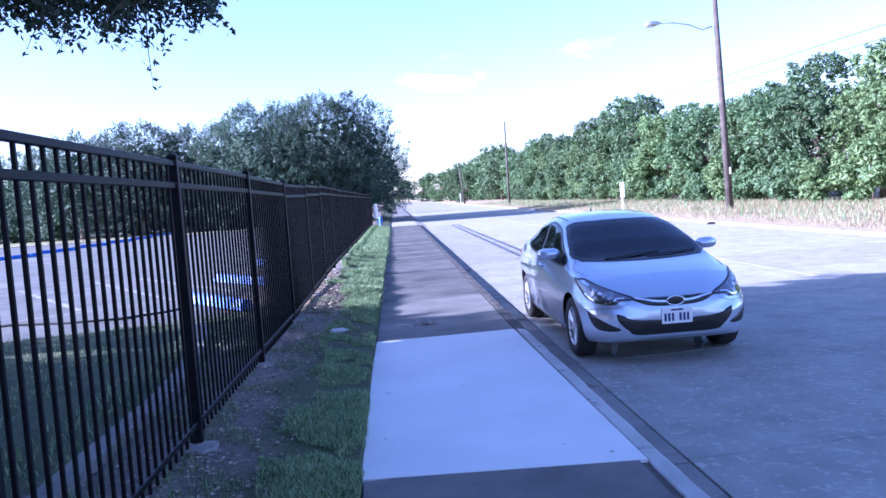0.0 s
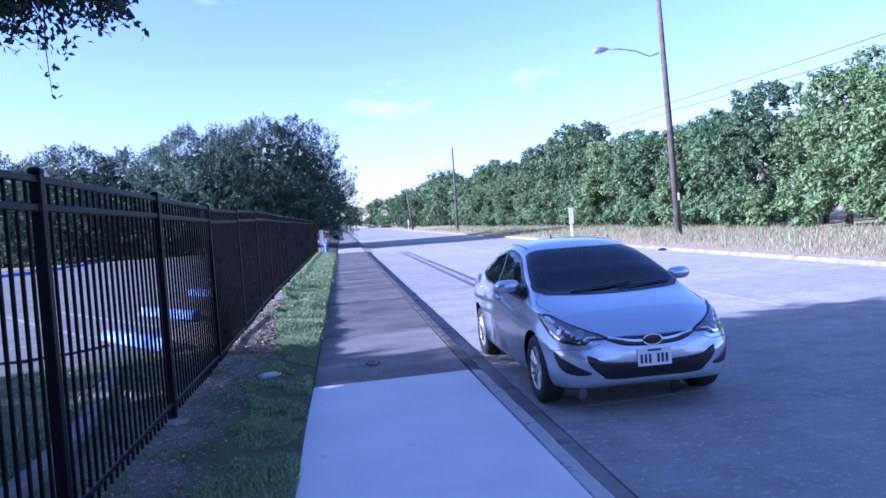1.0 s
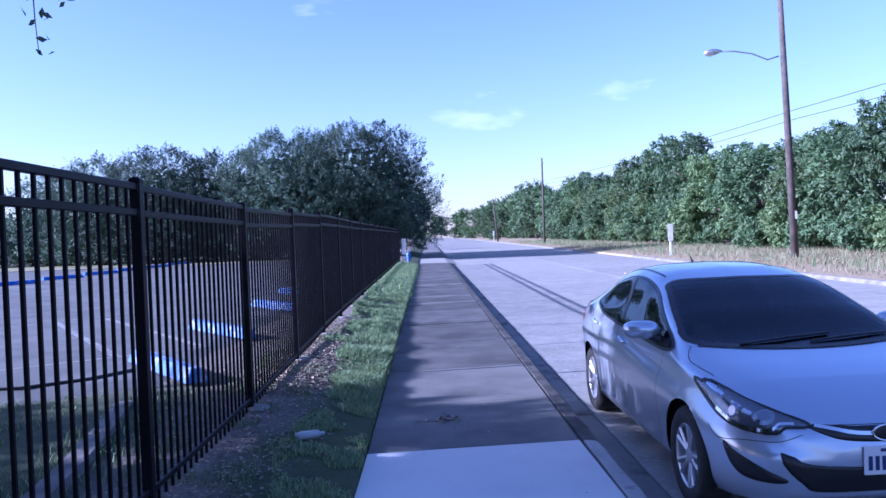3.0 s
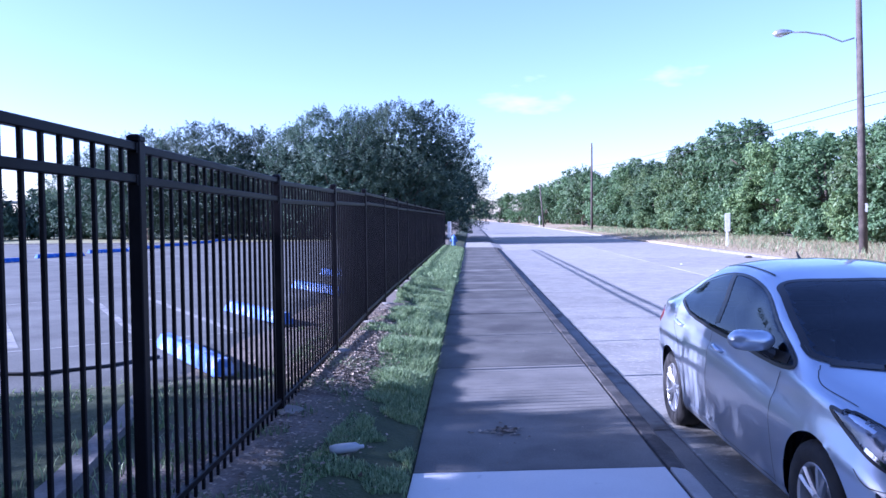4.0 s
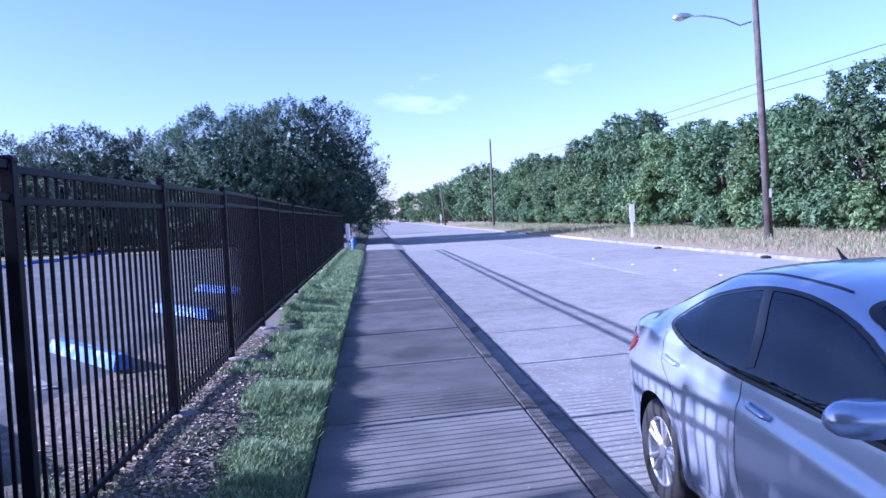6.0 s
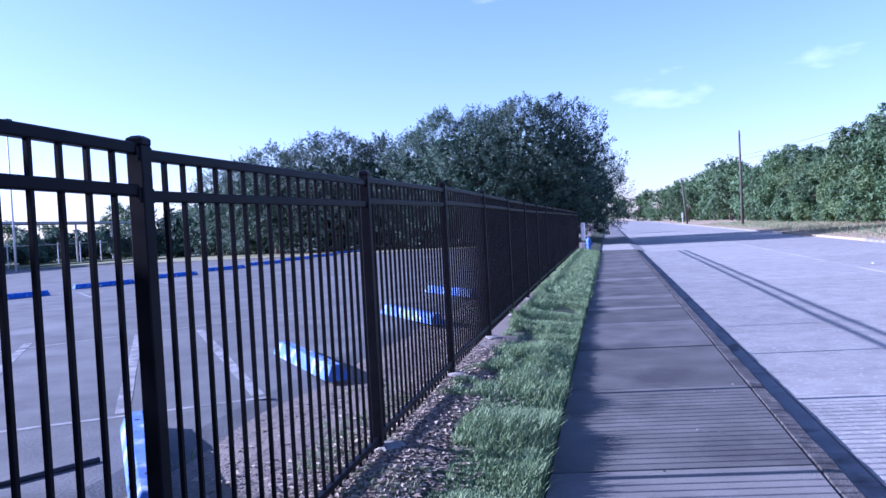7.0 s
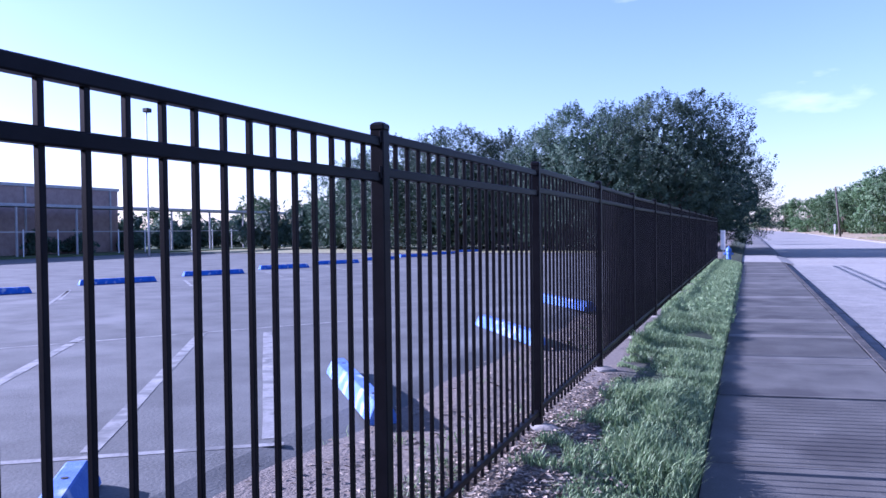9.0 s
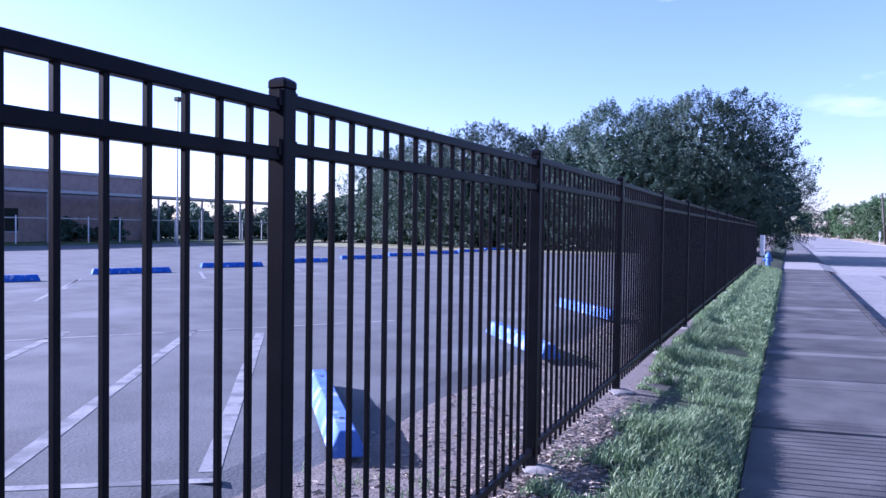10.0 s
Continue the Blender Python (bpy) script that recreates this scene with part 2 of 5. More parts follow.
def tube(bm, pts, radii, seg=8, cap=True):
    """A round bar through points with a radius at each."""
    rings = []
    for i, p in enumerate(pts):
        p = Vector(p)
        d = (Vector(pts[min(i + 1, len(pts) - 1)]) - Vector(pts[max(i - 1, 0)])).normalized()
        u = d.cross(Vector((0.3, 0.9, 0.1)) if abs(d.z) > 0.9 else Vector((0, 0, 1))).normalized()
        v = d.cross(u)
        r = radii[i] if hasattr(radii, "__len__") else radii
        rings.append([bm.verts.new(p + r * (math.cos(a) * u + math.sin(a) * v)) for a in (2 * math.pi * k / seg for k in range(seg))])
    for a, b in zip(rings, rings[1:]):
        for k in range(seg):
            bm.faces.new((a[k], b[k], b[(k + 1) % seg], a[(k + 1) % seg]))
    if cap:
        bm.faces.new(rings[0])
        bm.faces.new(rings[-1][::-1])
    return bm


def empty(name, x=0, y=0, z=0, rz=0):
    ob = new(name)
    ob.matrix_basis = pose(x, y, z, 0, 0, rz)
    return ob


def sheet(name, profile, y0, y1, material, step=None):
    """A strip with a cross-section of (x, z) drawn along y."""
    ys = [y0, y1] if not step else list(np.arange(y0, y1 - step * 0.5, step)) + [y1]
    v = [(x, float(y), z) for y in ys for x, z in profile]
    k = len(profile)
    f = [(j * k + i, j * k + i + 1, (j + 1) * k + i + 1, (j + 1) * k + i) for j in range(len(ys) - 1) for i in range(k - 1)]
    return raw(name, v, f, material)


def kerb_strip(x, y0, y1):
    """A low edging on the lawn's lot side."""
    ys = list(np.arange(y0, y1 + 0.1, 1.0))
    v, f = [], []
    for y in ys:
        dx = -0.9 * max(0.0, (y - 6) / 5) ** 1.5 if y > 6 else 0.0
        v += [(x + dx - 0.09, float(y), 0.1), (x + dx - 0.08, float(y), 0.235), (x + dx + 0.08, float(y), 0.24), (x + dx + 0.09, float(y), 0.1)]
    for j in range(len(ys) - 1):
        f += [(4 * j + i, 4 * j + i + 1, 4 * j + i + 5, 4 * j + i + 4) for i in range(3)]
    return v, f


# ---- large structure ----
FENCE_X, FENCE_Y0, BAY, LAST = -1.336, 7.10, 2.44, 16
FENCE_END = FENCE_Y0 + LAST * BAY
WALK_L, WALK_R, KERB_R = -0.29, 1.385, 1.54
ROAD_Z, FAR_KERB = -0.13, 12.3
LOT_Z = 0.25                                 # the parking lot lies above the pavement
Y0, Y1 = -30.0, 420.0
SKEW = 0.15                                  # the joints run this far up the road for each metre to the right


def bank(y):
    """How high the ground stands along the fence."""
    return 0.17 + 0.06 * min(1.0, max(0.0, (y - 7.0) / 4.0)) - 0.03 * min(1.0, max(0.0, (y - 13.0) / 5.0))


def drift(y):
    """Road, pavement and fence bear slightly to the right."""
    return 0.005 * max(0.0, y - 9.0)


def fence_drift(y):
    return 0.007 * max(0.0, y - 19.0)


def lawn_z(x, y):
    """The ground between pavement and parking lot."""
    b = bank(y)
    t = [(-3.3, 0.185), (-2.1, b), (-1.1, b), (-0.6, 0.6 * b), (-0.315, 0.25 * b), (WALK_L, -0.015)]
    for (xa, za), (xb, zb) in zip(t, t[1:]):
        if x <= xb:
            return za + (zb - za) * max(0.0, (x - xa)) / (xb - xa)
    return -0.015


def verge_z(x):
    return -0.02 + 0.10 * min(1.0, max(0.0, (x - FAR_KERB - 0.15) / 4))


def ground_mesh():
    ys = [-2500, -300, -40] + [float(y) for y in np.arange(-10, 60, 1.0)] + [90, 140, 250, 500, 2500]
    xs = [-2500, -300, -60, -20, -3.3, -2.7, -2.5, -2.1, -1.6, -1.25, -0.95, -0.7, -0.5, -0.315, WALK_L, WALK_L + 0.02, FAR_KERB + 0.12, FAR_KERB + 0.16, 14.5, 17, 60, 300, 2500]
    rng = random.Random(2)
    v = []
    for y in ys:
        for x in xs:
            if x <= -3.3:
                z = 0.185
            elif x <= WALK_L:
                z = lawn_z(x, y) + (rng.uniform(-0.015, 0.015) if -2.8 < x < -0.4 else 0)
            elif x < FAR_KERB + 0.14:
                z = -0.30
            else:
                z = verge_z(x) if x < 100 else 0.08
            v.append((x, y, z))
    k = len(xs)
    f = [(j * k + i, j * k + i + 1, (j + 1) * k + i + 1, (j + 1) * k + i) for j in range(len(ys) - 1) for i in range(k - 1)]
    return v, f


def ground_material():
    """Soil beside the fence, lawn by the pavement, straw on the far verge."""
    m = mat("ground_cover", (0.022, 0.038, 0.012), (0.06, 0.08, 0.03), 3.0, 0.95, 0.9, 45, depth=0.03)
    n, l = m.node_tree.nodes, m.node_tree.links
    b = n["Principled BSDF"]
    old = b.inputs["Base Color"].links[0].from_socket
    geo = n.new("ShaderNodeNewGeometry")
    sep = n.new("ShaderNodeSeparateXYZ")
    l.new(geo.outputs["Position"], sep.inputs[0])
    nz = n.new("ShaderNodeTexNoise")
    nz.inputs["Scale"].default_value = 1.6
    nz.inputs["Detail"].default_value = 5
    l.new(geo.outputs["Position"], nz.inputs["Vector"])
    fine = n.new("ShaderNodeTexNoise")
    fine.inputs["Scale"].default_value = 30
    fine.inputs["Detail"].default_value = 5
    l.new(geo.outputs["Position"], fine.inputs["Vector"])

    def blend(fac, a, c1, c2):
        ramp = n.new("ShaderNodeMix")
        ramp.data_type = "RGBA"
        ramp.inputs["A"].default_value = (*c1, 1)
        ramp.inputs["B"].default_value = (*c2, 1)
        l.new(fine.outputs["Fac"], ramp.inputs["Factor"])
        mx = n.new("ShaderNodeMix")
        mx.data_type = "RGBA"
        l.new(fac, mx.inputs["Factor"])
        l.new(a, mx.inputs["A"])
        l.new(ramp.outputs["Result"], mx.inputs["B"])
        return mx.outputs["Result"]

    def edge(socket, a, c, noise_by):
        ad = n.new("ShaderNodeMath")
        ad.operation = "MULTIPLY_ADD"
        ad.inputs[1].default_value = noise_by
        l.new(nz.outputs["Fac"], ad.inputs[0])
        l.new(socket, ad.inputs[2])
        r = n.new("ShaderNodeMapRange")
        r.inputs["From Min"].default_value = a
        r.inputs["From Max"].default_value = c
        l.new(ad.outputs[0], r.inputs["Value"])
        return r.outputs[0]

    band = n.new("ShaderNodeMath")
    band.operation = "MULTIPLY"
    l.new(edge(sep.outputs["X"], -0.35, -0.75, 0.9), band.inputs[0])
    beyond = n.new("ShaderNodeMath")
    beyond.operation = "MAXIMUM"
    l.new(edge(sep.outputs["X"], -1.75, -1.35, 0.9), beyond.inputs[0])
    l.new(edge(sep.outputs["Y"], 10.6, 11.8, 0.9), beyond.inputs[1])
    l.new(beyond.outputs[0], band.inputs[1])
    col = blend(band.outputs[0], old, (0.06, 0.052, 0.045), (0.25, 0.215, 0.18))
    col = blend(edge(sep.outputs["X"], 12.2, 13.0, 0.9), col, (0.20, 0.155, 0.09), (0.42, 0.34, 0.21))
    l.new(col, b.inputs["Base Color"])
    return m


ground = raw("ground", *ground_mesh(), ground_material())
tagged(ground, "lawn and bare soil by the fence, straw verge beyond the road", "ground", kind="structure")
lot = raw("parking_lot", [(-60, -8.0, LOT_Z), (-2.85, 11.1, LOT_Z), (-2.0, 10.5, 0.13), (-2.0, 88, 0.13), (-2.85, 88, LOT_Z), (-60, 88, LOT_Z), (-60, -9.2, 0.13)], [(0, 1, 4, 5), (1, 2, 3, 4), (0, 6, 2, 1)], M_ASPHALT)
tagged(lot, "worn grey asphalt parking lot with faded white lines", "parking lot", kind="structure")
lot_kerb = raw("kerb", *kerb_strip(-1.95, -30, 10.4), M_KERB_PALE)
tagged(lot_kerb, "low concrete edging between lawn and parking lot", "kerb", kind="structure")


def lot_line(x0, y0, x1, y1, w=0.10):
    d = Vector((x1 - x0, y1 - y0, 0)).normalized()
    s = Vector((-d.y, d.x, 0)) * w / 2
    n_seg = max(2, int(math.hypot(x1 - x0, y1 - y0) / 0.6))
    rng = random.Random(int(x0 * 100) + 7)
    v, f = [], []
    for i in range(n_seg + 1):
        p = Vector((x0, y0, LOT_Z + 0.003)).lerp(Vector((x1, y1, LOT_Z + 0.003)), i / n_seg)
        k = rng.uniform(0.88, 1.05)
        v += [tuple(p + s * k), tuple(p - s * k)]
    f = [(2 * i, 2 * i + 1, 2 * i + 3, 2 * i + 2) for i in range(n_seg)]
    return tagged(raw("painted_line", v, f, M_LINE), "faded white line painted on the parking lot", "painted line", "lines of the parking lot", kind="structure")


lot_line(-8.0, 9.92, -2.75, 13.42, 0.075)
for ax, ay, bx, by in ((-2.9, 13.5, -6.06, 18.1), (-3.8, 12.85, -6.94, 17.85), (-5.0, 12.2, -8.2, 17.0), (-6.6, 11.2, -9.7, 15.8)):
    lot_line(ax, ay, bx, by, 0.12)
lot_line(-9.6, 14.2, -5.2, 20.1, 0.075)
lot_line(-8.9, 14.2, -7.5, 15.1, 0.07)
lot_line(-11.8, 19.4, -15.6, 23.6, 0.08)
for k in range(5):
    lot_line(-15.4, 23.4 + 4.15 * k, -13.3, 21.2 + 4.15 * k, 0.09)

# ---- road and pavement ----
road = raw("road", [(WALK_R, Y0, ROAD_Z - 0.015), (FAR_KERB + 0.05, Y0, ROAD_Z - 0.015), (FAR_KERB + 0.05, Y1, ROAD_Z - 0.015), (WALK_R, Y1, ROAD_Z - 0.015)], [(0, 1, 2, 3)], M_JOINT)
tagged(road, "pale concrete road in slabs with dark joints", "road", kind="structure")
pavement = raw("pavement", [(WALK_L, Y0, -0.02), (WALK_R, Y0, -0.02), (WALK_R, 47.3, -0.02), (WALK_L, 47.3, -0.02)], [(0, 1, 2, 3)], M_JOINT)
tagged(pavement, "grey concrete pavement in slabs beside the fence", "pavement", kind="structure")
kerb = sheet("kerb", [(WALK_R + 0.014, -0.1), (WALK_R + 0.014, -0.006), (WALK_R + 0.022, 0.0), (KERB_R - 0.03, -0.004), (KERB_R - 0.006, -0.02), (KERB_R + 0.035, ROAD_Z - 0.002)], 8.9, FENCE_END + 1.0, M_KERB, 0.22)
kerb_new = sheet("kerb", [(WALK_R + 0.022, -0.1), (WALK_R + 0.022, -0.004), (WALK_R + 0.03, 0.002), (KERB_R - 0.03, -0.002), (KERB_R - 0.006, -0.02), (KERB_R + 0.035, ROAD_Z - 0.002)], 3.4, 8.88, M_KERB_NEW, 0.22)
tagged(kerb_new, "newer pale concrete kerb beside the pale slab", "kerb", kind="structure")
for vt in list(kerb.data.vertices) + list(kerb_new.data.vertices):
    vt.co.x += 0.025 * min(1.0, max(0.0, (8.7 - vt.co.y) / 4.6))
    if vt.co.z > -0.09 and vt.co.z < 0.01:
        vt.co.x += 0.012 * noise.noise(Vector((vt.co.y * 2.1, vt.co.x * 9, 0)))
        vt.co.z += 0.010 * noise.noise(Vector((vt.co.y * 3.7, 4.0, vt.co.x * 6))) - 0.003
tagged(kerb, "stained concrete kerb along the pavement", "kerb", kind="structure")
kerb_far = sheet("kerb", [(FAR_KERB - 0.04, ROAD_Z - 0.005), (FAR_KERB, -0.03), (FAR_KERB + 0.03, -0.012), (FAR_KERB + 0.13, -0.01), (FAR_KERB + 0.17, -0.1)], Y0, 48, M_KERB_PALE, 1.0)
tagged(kerb_far, "pale concrete kerb of the far verge", "kerb", kind="structure")
kerb_far = sheet("kerb", [(FAR_KERB - 0.04, ROAD_Z - 0.005), (FAR_KERB, -0.03), (FAR_KERB + 0.03, -0.012), (FAR_KERB + 0.13, -0.01), (FAR_KERB + 0.17, -0.1)], 66, Y1, M_KERB_PALE, 4.0)
tagged(kerb_far, "pale concrete kerb of the far verge", "kerb", kind="structure")
drive = sheet("driveway", [(-12, 0.0), (WALK_L - 0.1, 0.005), (WALK_R, 0.0), (KERB_R + 0.4, ROAD_Z + 0.004)], FENCE_END + 1.2, FENCE_END + 10, M_ROAD)
tagged(drive, "pale concrete driveway past the end of the fence", "driveway", kind="structure")
walk_far = sheet("pavement", [(WALK_L, -0.05), (WALK_L, 0.0), (WALK_R, 0.0), (KERB_R, -0.01), (KERB_R + 0.04, ROAD_Z)], FENCE_END + 10, 200, M_WALK)
tagged(walk_far, "grey concrete pavement beyond the driveway", "pavement", kind="structure")


# ---- fence ----
fence = empty("fence", FENCE_X, FENCE_Y0, 0)
tagged(fence, "black powder-coated steel picket fence with capped square posts", "fence")
TOP, RAIL2, BOT = 1.952, 1.815, 0.30
FIRST = -6


def post_mesh():
    bm = boxed(-0.029, 0.029, -0.029, 0.029, -0.15, TOP + 0.03, bevel=0.004)
    box(bm, -0.031, 0.031, -0.031, 0.031, TOP + 0.026, TOP + 0.054, bevel=0.006)
    bmesh.ops.create_cone(bm, cap_ends=True, segments=4, radius1=0.037, radius2=0.02, depth=0.008, matrix=pose(0, 0, TOP + 0.057, 0, 0, 45))
    return bm


def shared(name, bm, material):
    me = bpy.data.meshes.new(name)
    bm.to_mesh(me)
    bm.free()
    me.materials.append(material)
    return me


def child(name, me, parent, x=0, y=0, z=0, rz=0):
    o = new(name, me)
    o.parent = parent
    o.matrix_basis = pose(x, y, z, 0, 0, rz)
    return o


POST = shared("post", post_mesh(), M_BLACK)
bm = boxed(-0.018, 0.018, 0.031, BAY - 0.031, -0.019, 0.019, bevel=0.004)
RAIL = shared("rail", bm, M_BLACK)
BRACKET = shared("bracket", boxed(0.006, 0.0105, -0.044, 0.044, -0.023, 0.023, bevel=0.0015), M_BLACK)
PICKET = shared("picket", boxed(-0.0086, 0.0086, -0.0086, 0.0086, 0.215, TOP, bevel=0.002), M_BLACK)
RISE = {-2: 0.03, -1: 0.03, 0: 0.018, 1: -0.016, 2: 0.02, 3: 0.06, 4: 0.063}          # the panels step with the ground


def rise(k):
    return RISE.get(k, 0.03 if k < -2 else 0.05)


for k in range(FIRST, LAST + 1):
    p = child("post", POST, fence, fence_drift(FENCE_Y0 + k * BAY), k * BAY, rise(k))
    for z in (TOP, RAIL2, BOT):
        child("bracket", BRACKET, p, 0.012, 0, z)
for k in range(FIRST, LAST):
    for z in (TOP, RAIL2, BOT):
        o = child("rail", RAIL, fence, fence_drift(FENCE_Y0 + k * BAY), k * BAY, z + rise(k))
        o.matrix_basis = o.matrix_basis @ Matrix(((1, (fence_drift(FENCE_Y0 + (k + 1) * BAY) - fence_drift(FENCE_Y0 + k * BAY)) / BAY, 0, 0), (0, 1, 0, 0), (0, (rise(k + 1) - rise(k)) / BAY, 1, 0), (0, 0, 0, 1)))
v, f = [], []
for k in range(FIRST, LAST):
    for i in range(19):
        y = k * BAY + BAY / 2 + (i - 9) * 0.1195
        if -3 <= k <= 11:
            child("picket", PICKET, fence, fence_drift(FENCE_Y0 + y), y, rise(k) + (rise(k + 1) - rise(k)) * (i + 1) / 20)
        else:
            b = len(v)
            v += [(sx * 0.0095 + fence_drift(FENCE_Y0 + y), y + sy * 0.0095, z + rise(k)) for z in (0.215, TOP) for sx, sy in ((-1, -1), (1, -1), (1, 1), (-1, 1))]
            f += [(b, b + 1, b + 5, b + 4), (b + 1, b + 2, b + 6, b + 5), (b + 2, b + 3, b + 7, b + 6), (b + 3, b, b + 4, b + 7), (b, b + 3, b + 2, b + 1)]
tagged(raw("picket_run", v, f, M_BLACK, fence), kind="stuff")
notice = empty("notice", FENCE_X + 0.44, FENCE_END + 0.02, 0.2)
part("panel", boxed(-0.10, 0.10, -0.006, 0.006, 0.4, 1.28, bevel=0.002), M_WHITE, notice)
part("post", boxed(-0.02, 0.02, 0.008, 0.045, -0.2, 1.25, bevel=0.004), M_STEEL, notice, "slim galvanised post")
tagged(notice, "white notice panel on a slim post at the fence end", "notice")
for k in range(-3, 12):
    rng = random.Random(k + 30)
    bm = bmesh.new()
    r = bmesh.ops.create_icosphere(bm, subdivisions=2, radius=0.11)
    for vt in bm.verts:
        vt.co = Vector((vt.co.x * rng.uniform(0.9, 1.2), vt.co.y * rng.uniform(0.9, 1.2), vt.co.z * 0.3))
    o = link("post_footing", bm, M_FOOT)
    y = FENCE_Y0 + k * BAY
    o.matrix_basis = pose(FENCE_X + fence_drift(y) + rng.uniform(0.02, 0.08), y + rng.uniform(-0.05, 0.05), bank(y) + 0.005, 0, 0, rng.uniform(0, 360))
    tagged(o, "pale concrete footing round the fence post", "footing", "footings of the fence")


# ---- trees ----
def leaf_mesh(name, c, nrm, s, material, rng, thin=0.42):
    """One folded leaf blade at each centre."""
    count = len(c)
    u = np.cross(nrm, rng.normal(size=(count, 3)))
    u /= np.linalg.norm(u, axis=1)[:, None] + 1e-9
    w = np.cross(nrm, u)
    s = s[:, None]
    q = np.stack([c - u * s, c - 0.1 * u * s + w * thin * s, c + u * s + nrm * 0.25 * s, c + 0.1 * u * s - w * thin * s], axis=1).reshape(-1, 3)
    me = bpy.data.meshes.new(name)
    me.from_pydata(q.tolist(), [], np.arange(count * 4).reshape(-1, 4).tolist())
    me.materials.append(material)
    return me


def crown_mesh(name, lobes, count, size, material, seed, inner=0.3, rag=0.12):
    """Leaves through lobes (x, y, z, rx, ry, rz), most near the outside, gathered in small clumps."""
    rng = np.random.default_rng(seed)
    L = np.array(lobes)
    w = (L[:, 3] * L[:, 4] * L[:, 5]) ** 0.67
    clumps = max(40, count // 14)
    k = rng.choice(len(L), clumps, p=w / w.sum())
    d = rng.normal(size=(clumps, 3))
    d[:, 2] += 0.25
    d /= np.linalg.norm(d, axis=1)[:, None]
    r = 1 - inner * rng.random(clumps) ** 1.4 + rag * rng.normal(size=clumps)
    cc = L[k, :3] + d * L[k, 3:] * r[:, None]
    cr = size * (1.3 + 1.6 * rng.random(clumps))
    pick = rng.integers(0, clumps, count)
    off = rng.normal(size=(count, 3))
    off /= np.linalg.norm(off, axis=1)[:, None]
    c = cc[pick] + off * (cr[pick] * rng.random(count) ** 0.5)[:, None]
    c[:, 2] = np.maximum(c[:, 2], 0.05)
    nrm = d[pick] * 0.6 + off * 0.6 + 0.55 * rng.normal(size=(count, 3)) + np.array([0, 0, 0.25])
    nrm /= np.linalg.norm(nrm, axis=1)[:, None]
    return leaf_mesh(name, c, nrm, size * (0.5 + rng.random(count)), material, rng)


def tree(x, y, height, radius, material, seed, count=9000, size=0.16, low=0.12, name="tree", trunk=0.16, nlobes=18, shoots=5, core=0.5):
    rng = random.Random(seed)
    t = empty(name, x, y, 0)
    lobes = []
    for i in range(nlobes):
        a = rng.uniform(0, 6.283)
        f = rng.uniform(low, 0.86)
        prof = math.sin(math.pi * min(1, 0.22 + 0.72 * f)) ** 0.6
        rr = radius * rng.uniform(0.35, 0.8) * prof
        s = radius * rng.uniform(0.22, 0.42)
        lobes.append((rr * math.cos(a), rr * math.sin(a), max(height * f, s * 0.6), s, s, s * rng.uniform(0.6, 0.95)))
    lobes.append((0, 0, height * 0.55, radius * core, radius * core, height * (0.36 if core < 0.6 else 0.41)))
    if core > 0.6:
        lobes += [lobes[-1]] * 3
    for i in range(shoots):
        a, rr = rng.uniform(0, 6.283), radius * rng.uniform(0.1, 0.6)
        h = height * rng.uniform(0.80, 0.93)
        lobes.append((rr * math.cos(a), rr * math.sin(a), h, radius * 0.14, radius * 0.14, height * 0.08))
    o = new("crown", crown_mesh("crown", lobes, count, size, material, seed))
    o.parent = t
    bm = bmesh.new()
    tube(bm, [(0, 0, -0.1), (0.05, 0.02, height * 0.3), (0, 0.1, height * 0.75)], [trunk, trunk * 0.75, trunk * 0.2], 8)
    for i in range(8):
        lb = lobes[i]
        h0 = height * rng.uniform(0.15, 0.5)
        tube(bm, [(0, 0, h0), (lb[0] * 0.5, lb[1] * 0.5, (h0 + lb[2]) / 2 + 0.1), lb[:3]], [trunk * 0.5, trunk * 0.35, trunk * 0.1], 6)
    part("trunk", bm, M_BARK, t, smooth=True)
    return t


def stand(protos, places, label, group):
    """The first trees move to the first places; the rest are copies."""
    for i, (m, k) in enumerate(places):
        if protos[k].get("label") is None:
            o = protos[k]
            o.matrix_basis = m
        else:
            o = copy_thing(protos[k], m)
        tagged(o, label, "tree", group)


rng = random.Random(5)
woods = [tree(0, 0, 7.4, 3.1, (M_LEAF_R, M_LEAF_R2, M_LEAF_R3)[i % 3], 11 + i, 15500, 0.112, shoots=9) for i in range(5)]
tops = [(10, 6.8), (29, 7.3), (35, 7.7), (40, 7.1), (43, 6.5), (51, 8.0), (60, 7.8), (74, 9.7), (82, 8.4), (102, 8.7), (130, 10.0)]
places = []
y = 16.0
while y < 118:
    s = float(np.interp(y, [p[0] for p in tops], [p[1] for p in tops])) / 7.3 * rng.uniform(0.84, 1.08)
    places.append((pose(23.3 + rng.uniform(-0.9, 0.9), y, 0.05, 0, 0, rng.uniform(0, 360)) @ Matrix.Diagonal((max(s, 1.0), max(s, 1.0), s, 1)), rng.randrange(5)))
    y += rng.uniform(3.0, 4.3)
stand(woods, places, "leafy green tree at the edge of the roadside wood", "trees of the roadside wood")
back = [tree(0, 0, 8.6, 3.6, (M_LEAF_R, M_LEAF_R3)[i], 31 + i, 5200, 0.19) for i in range(2)]
places = []
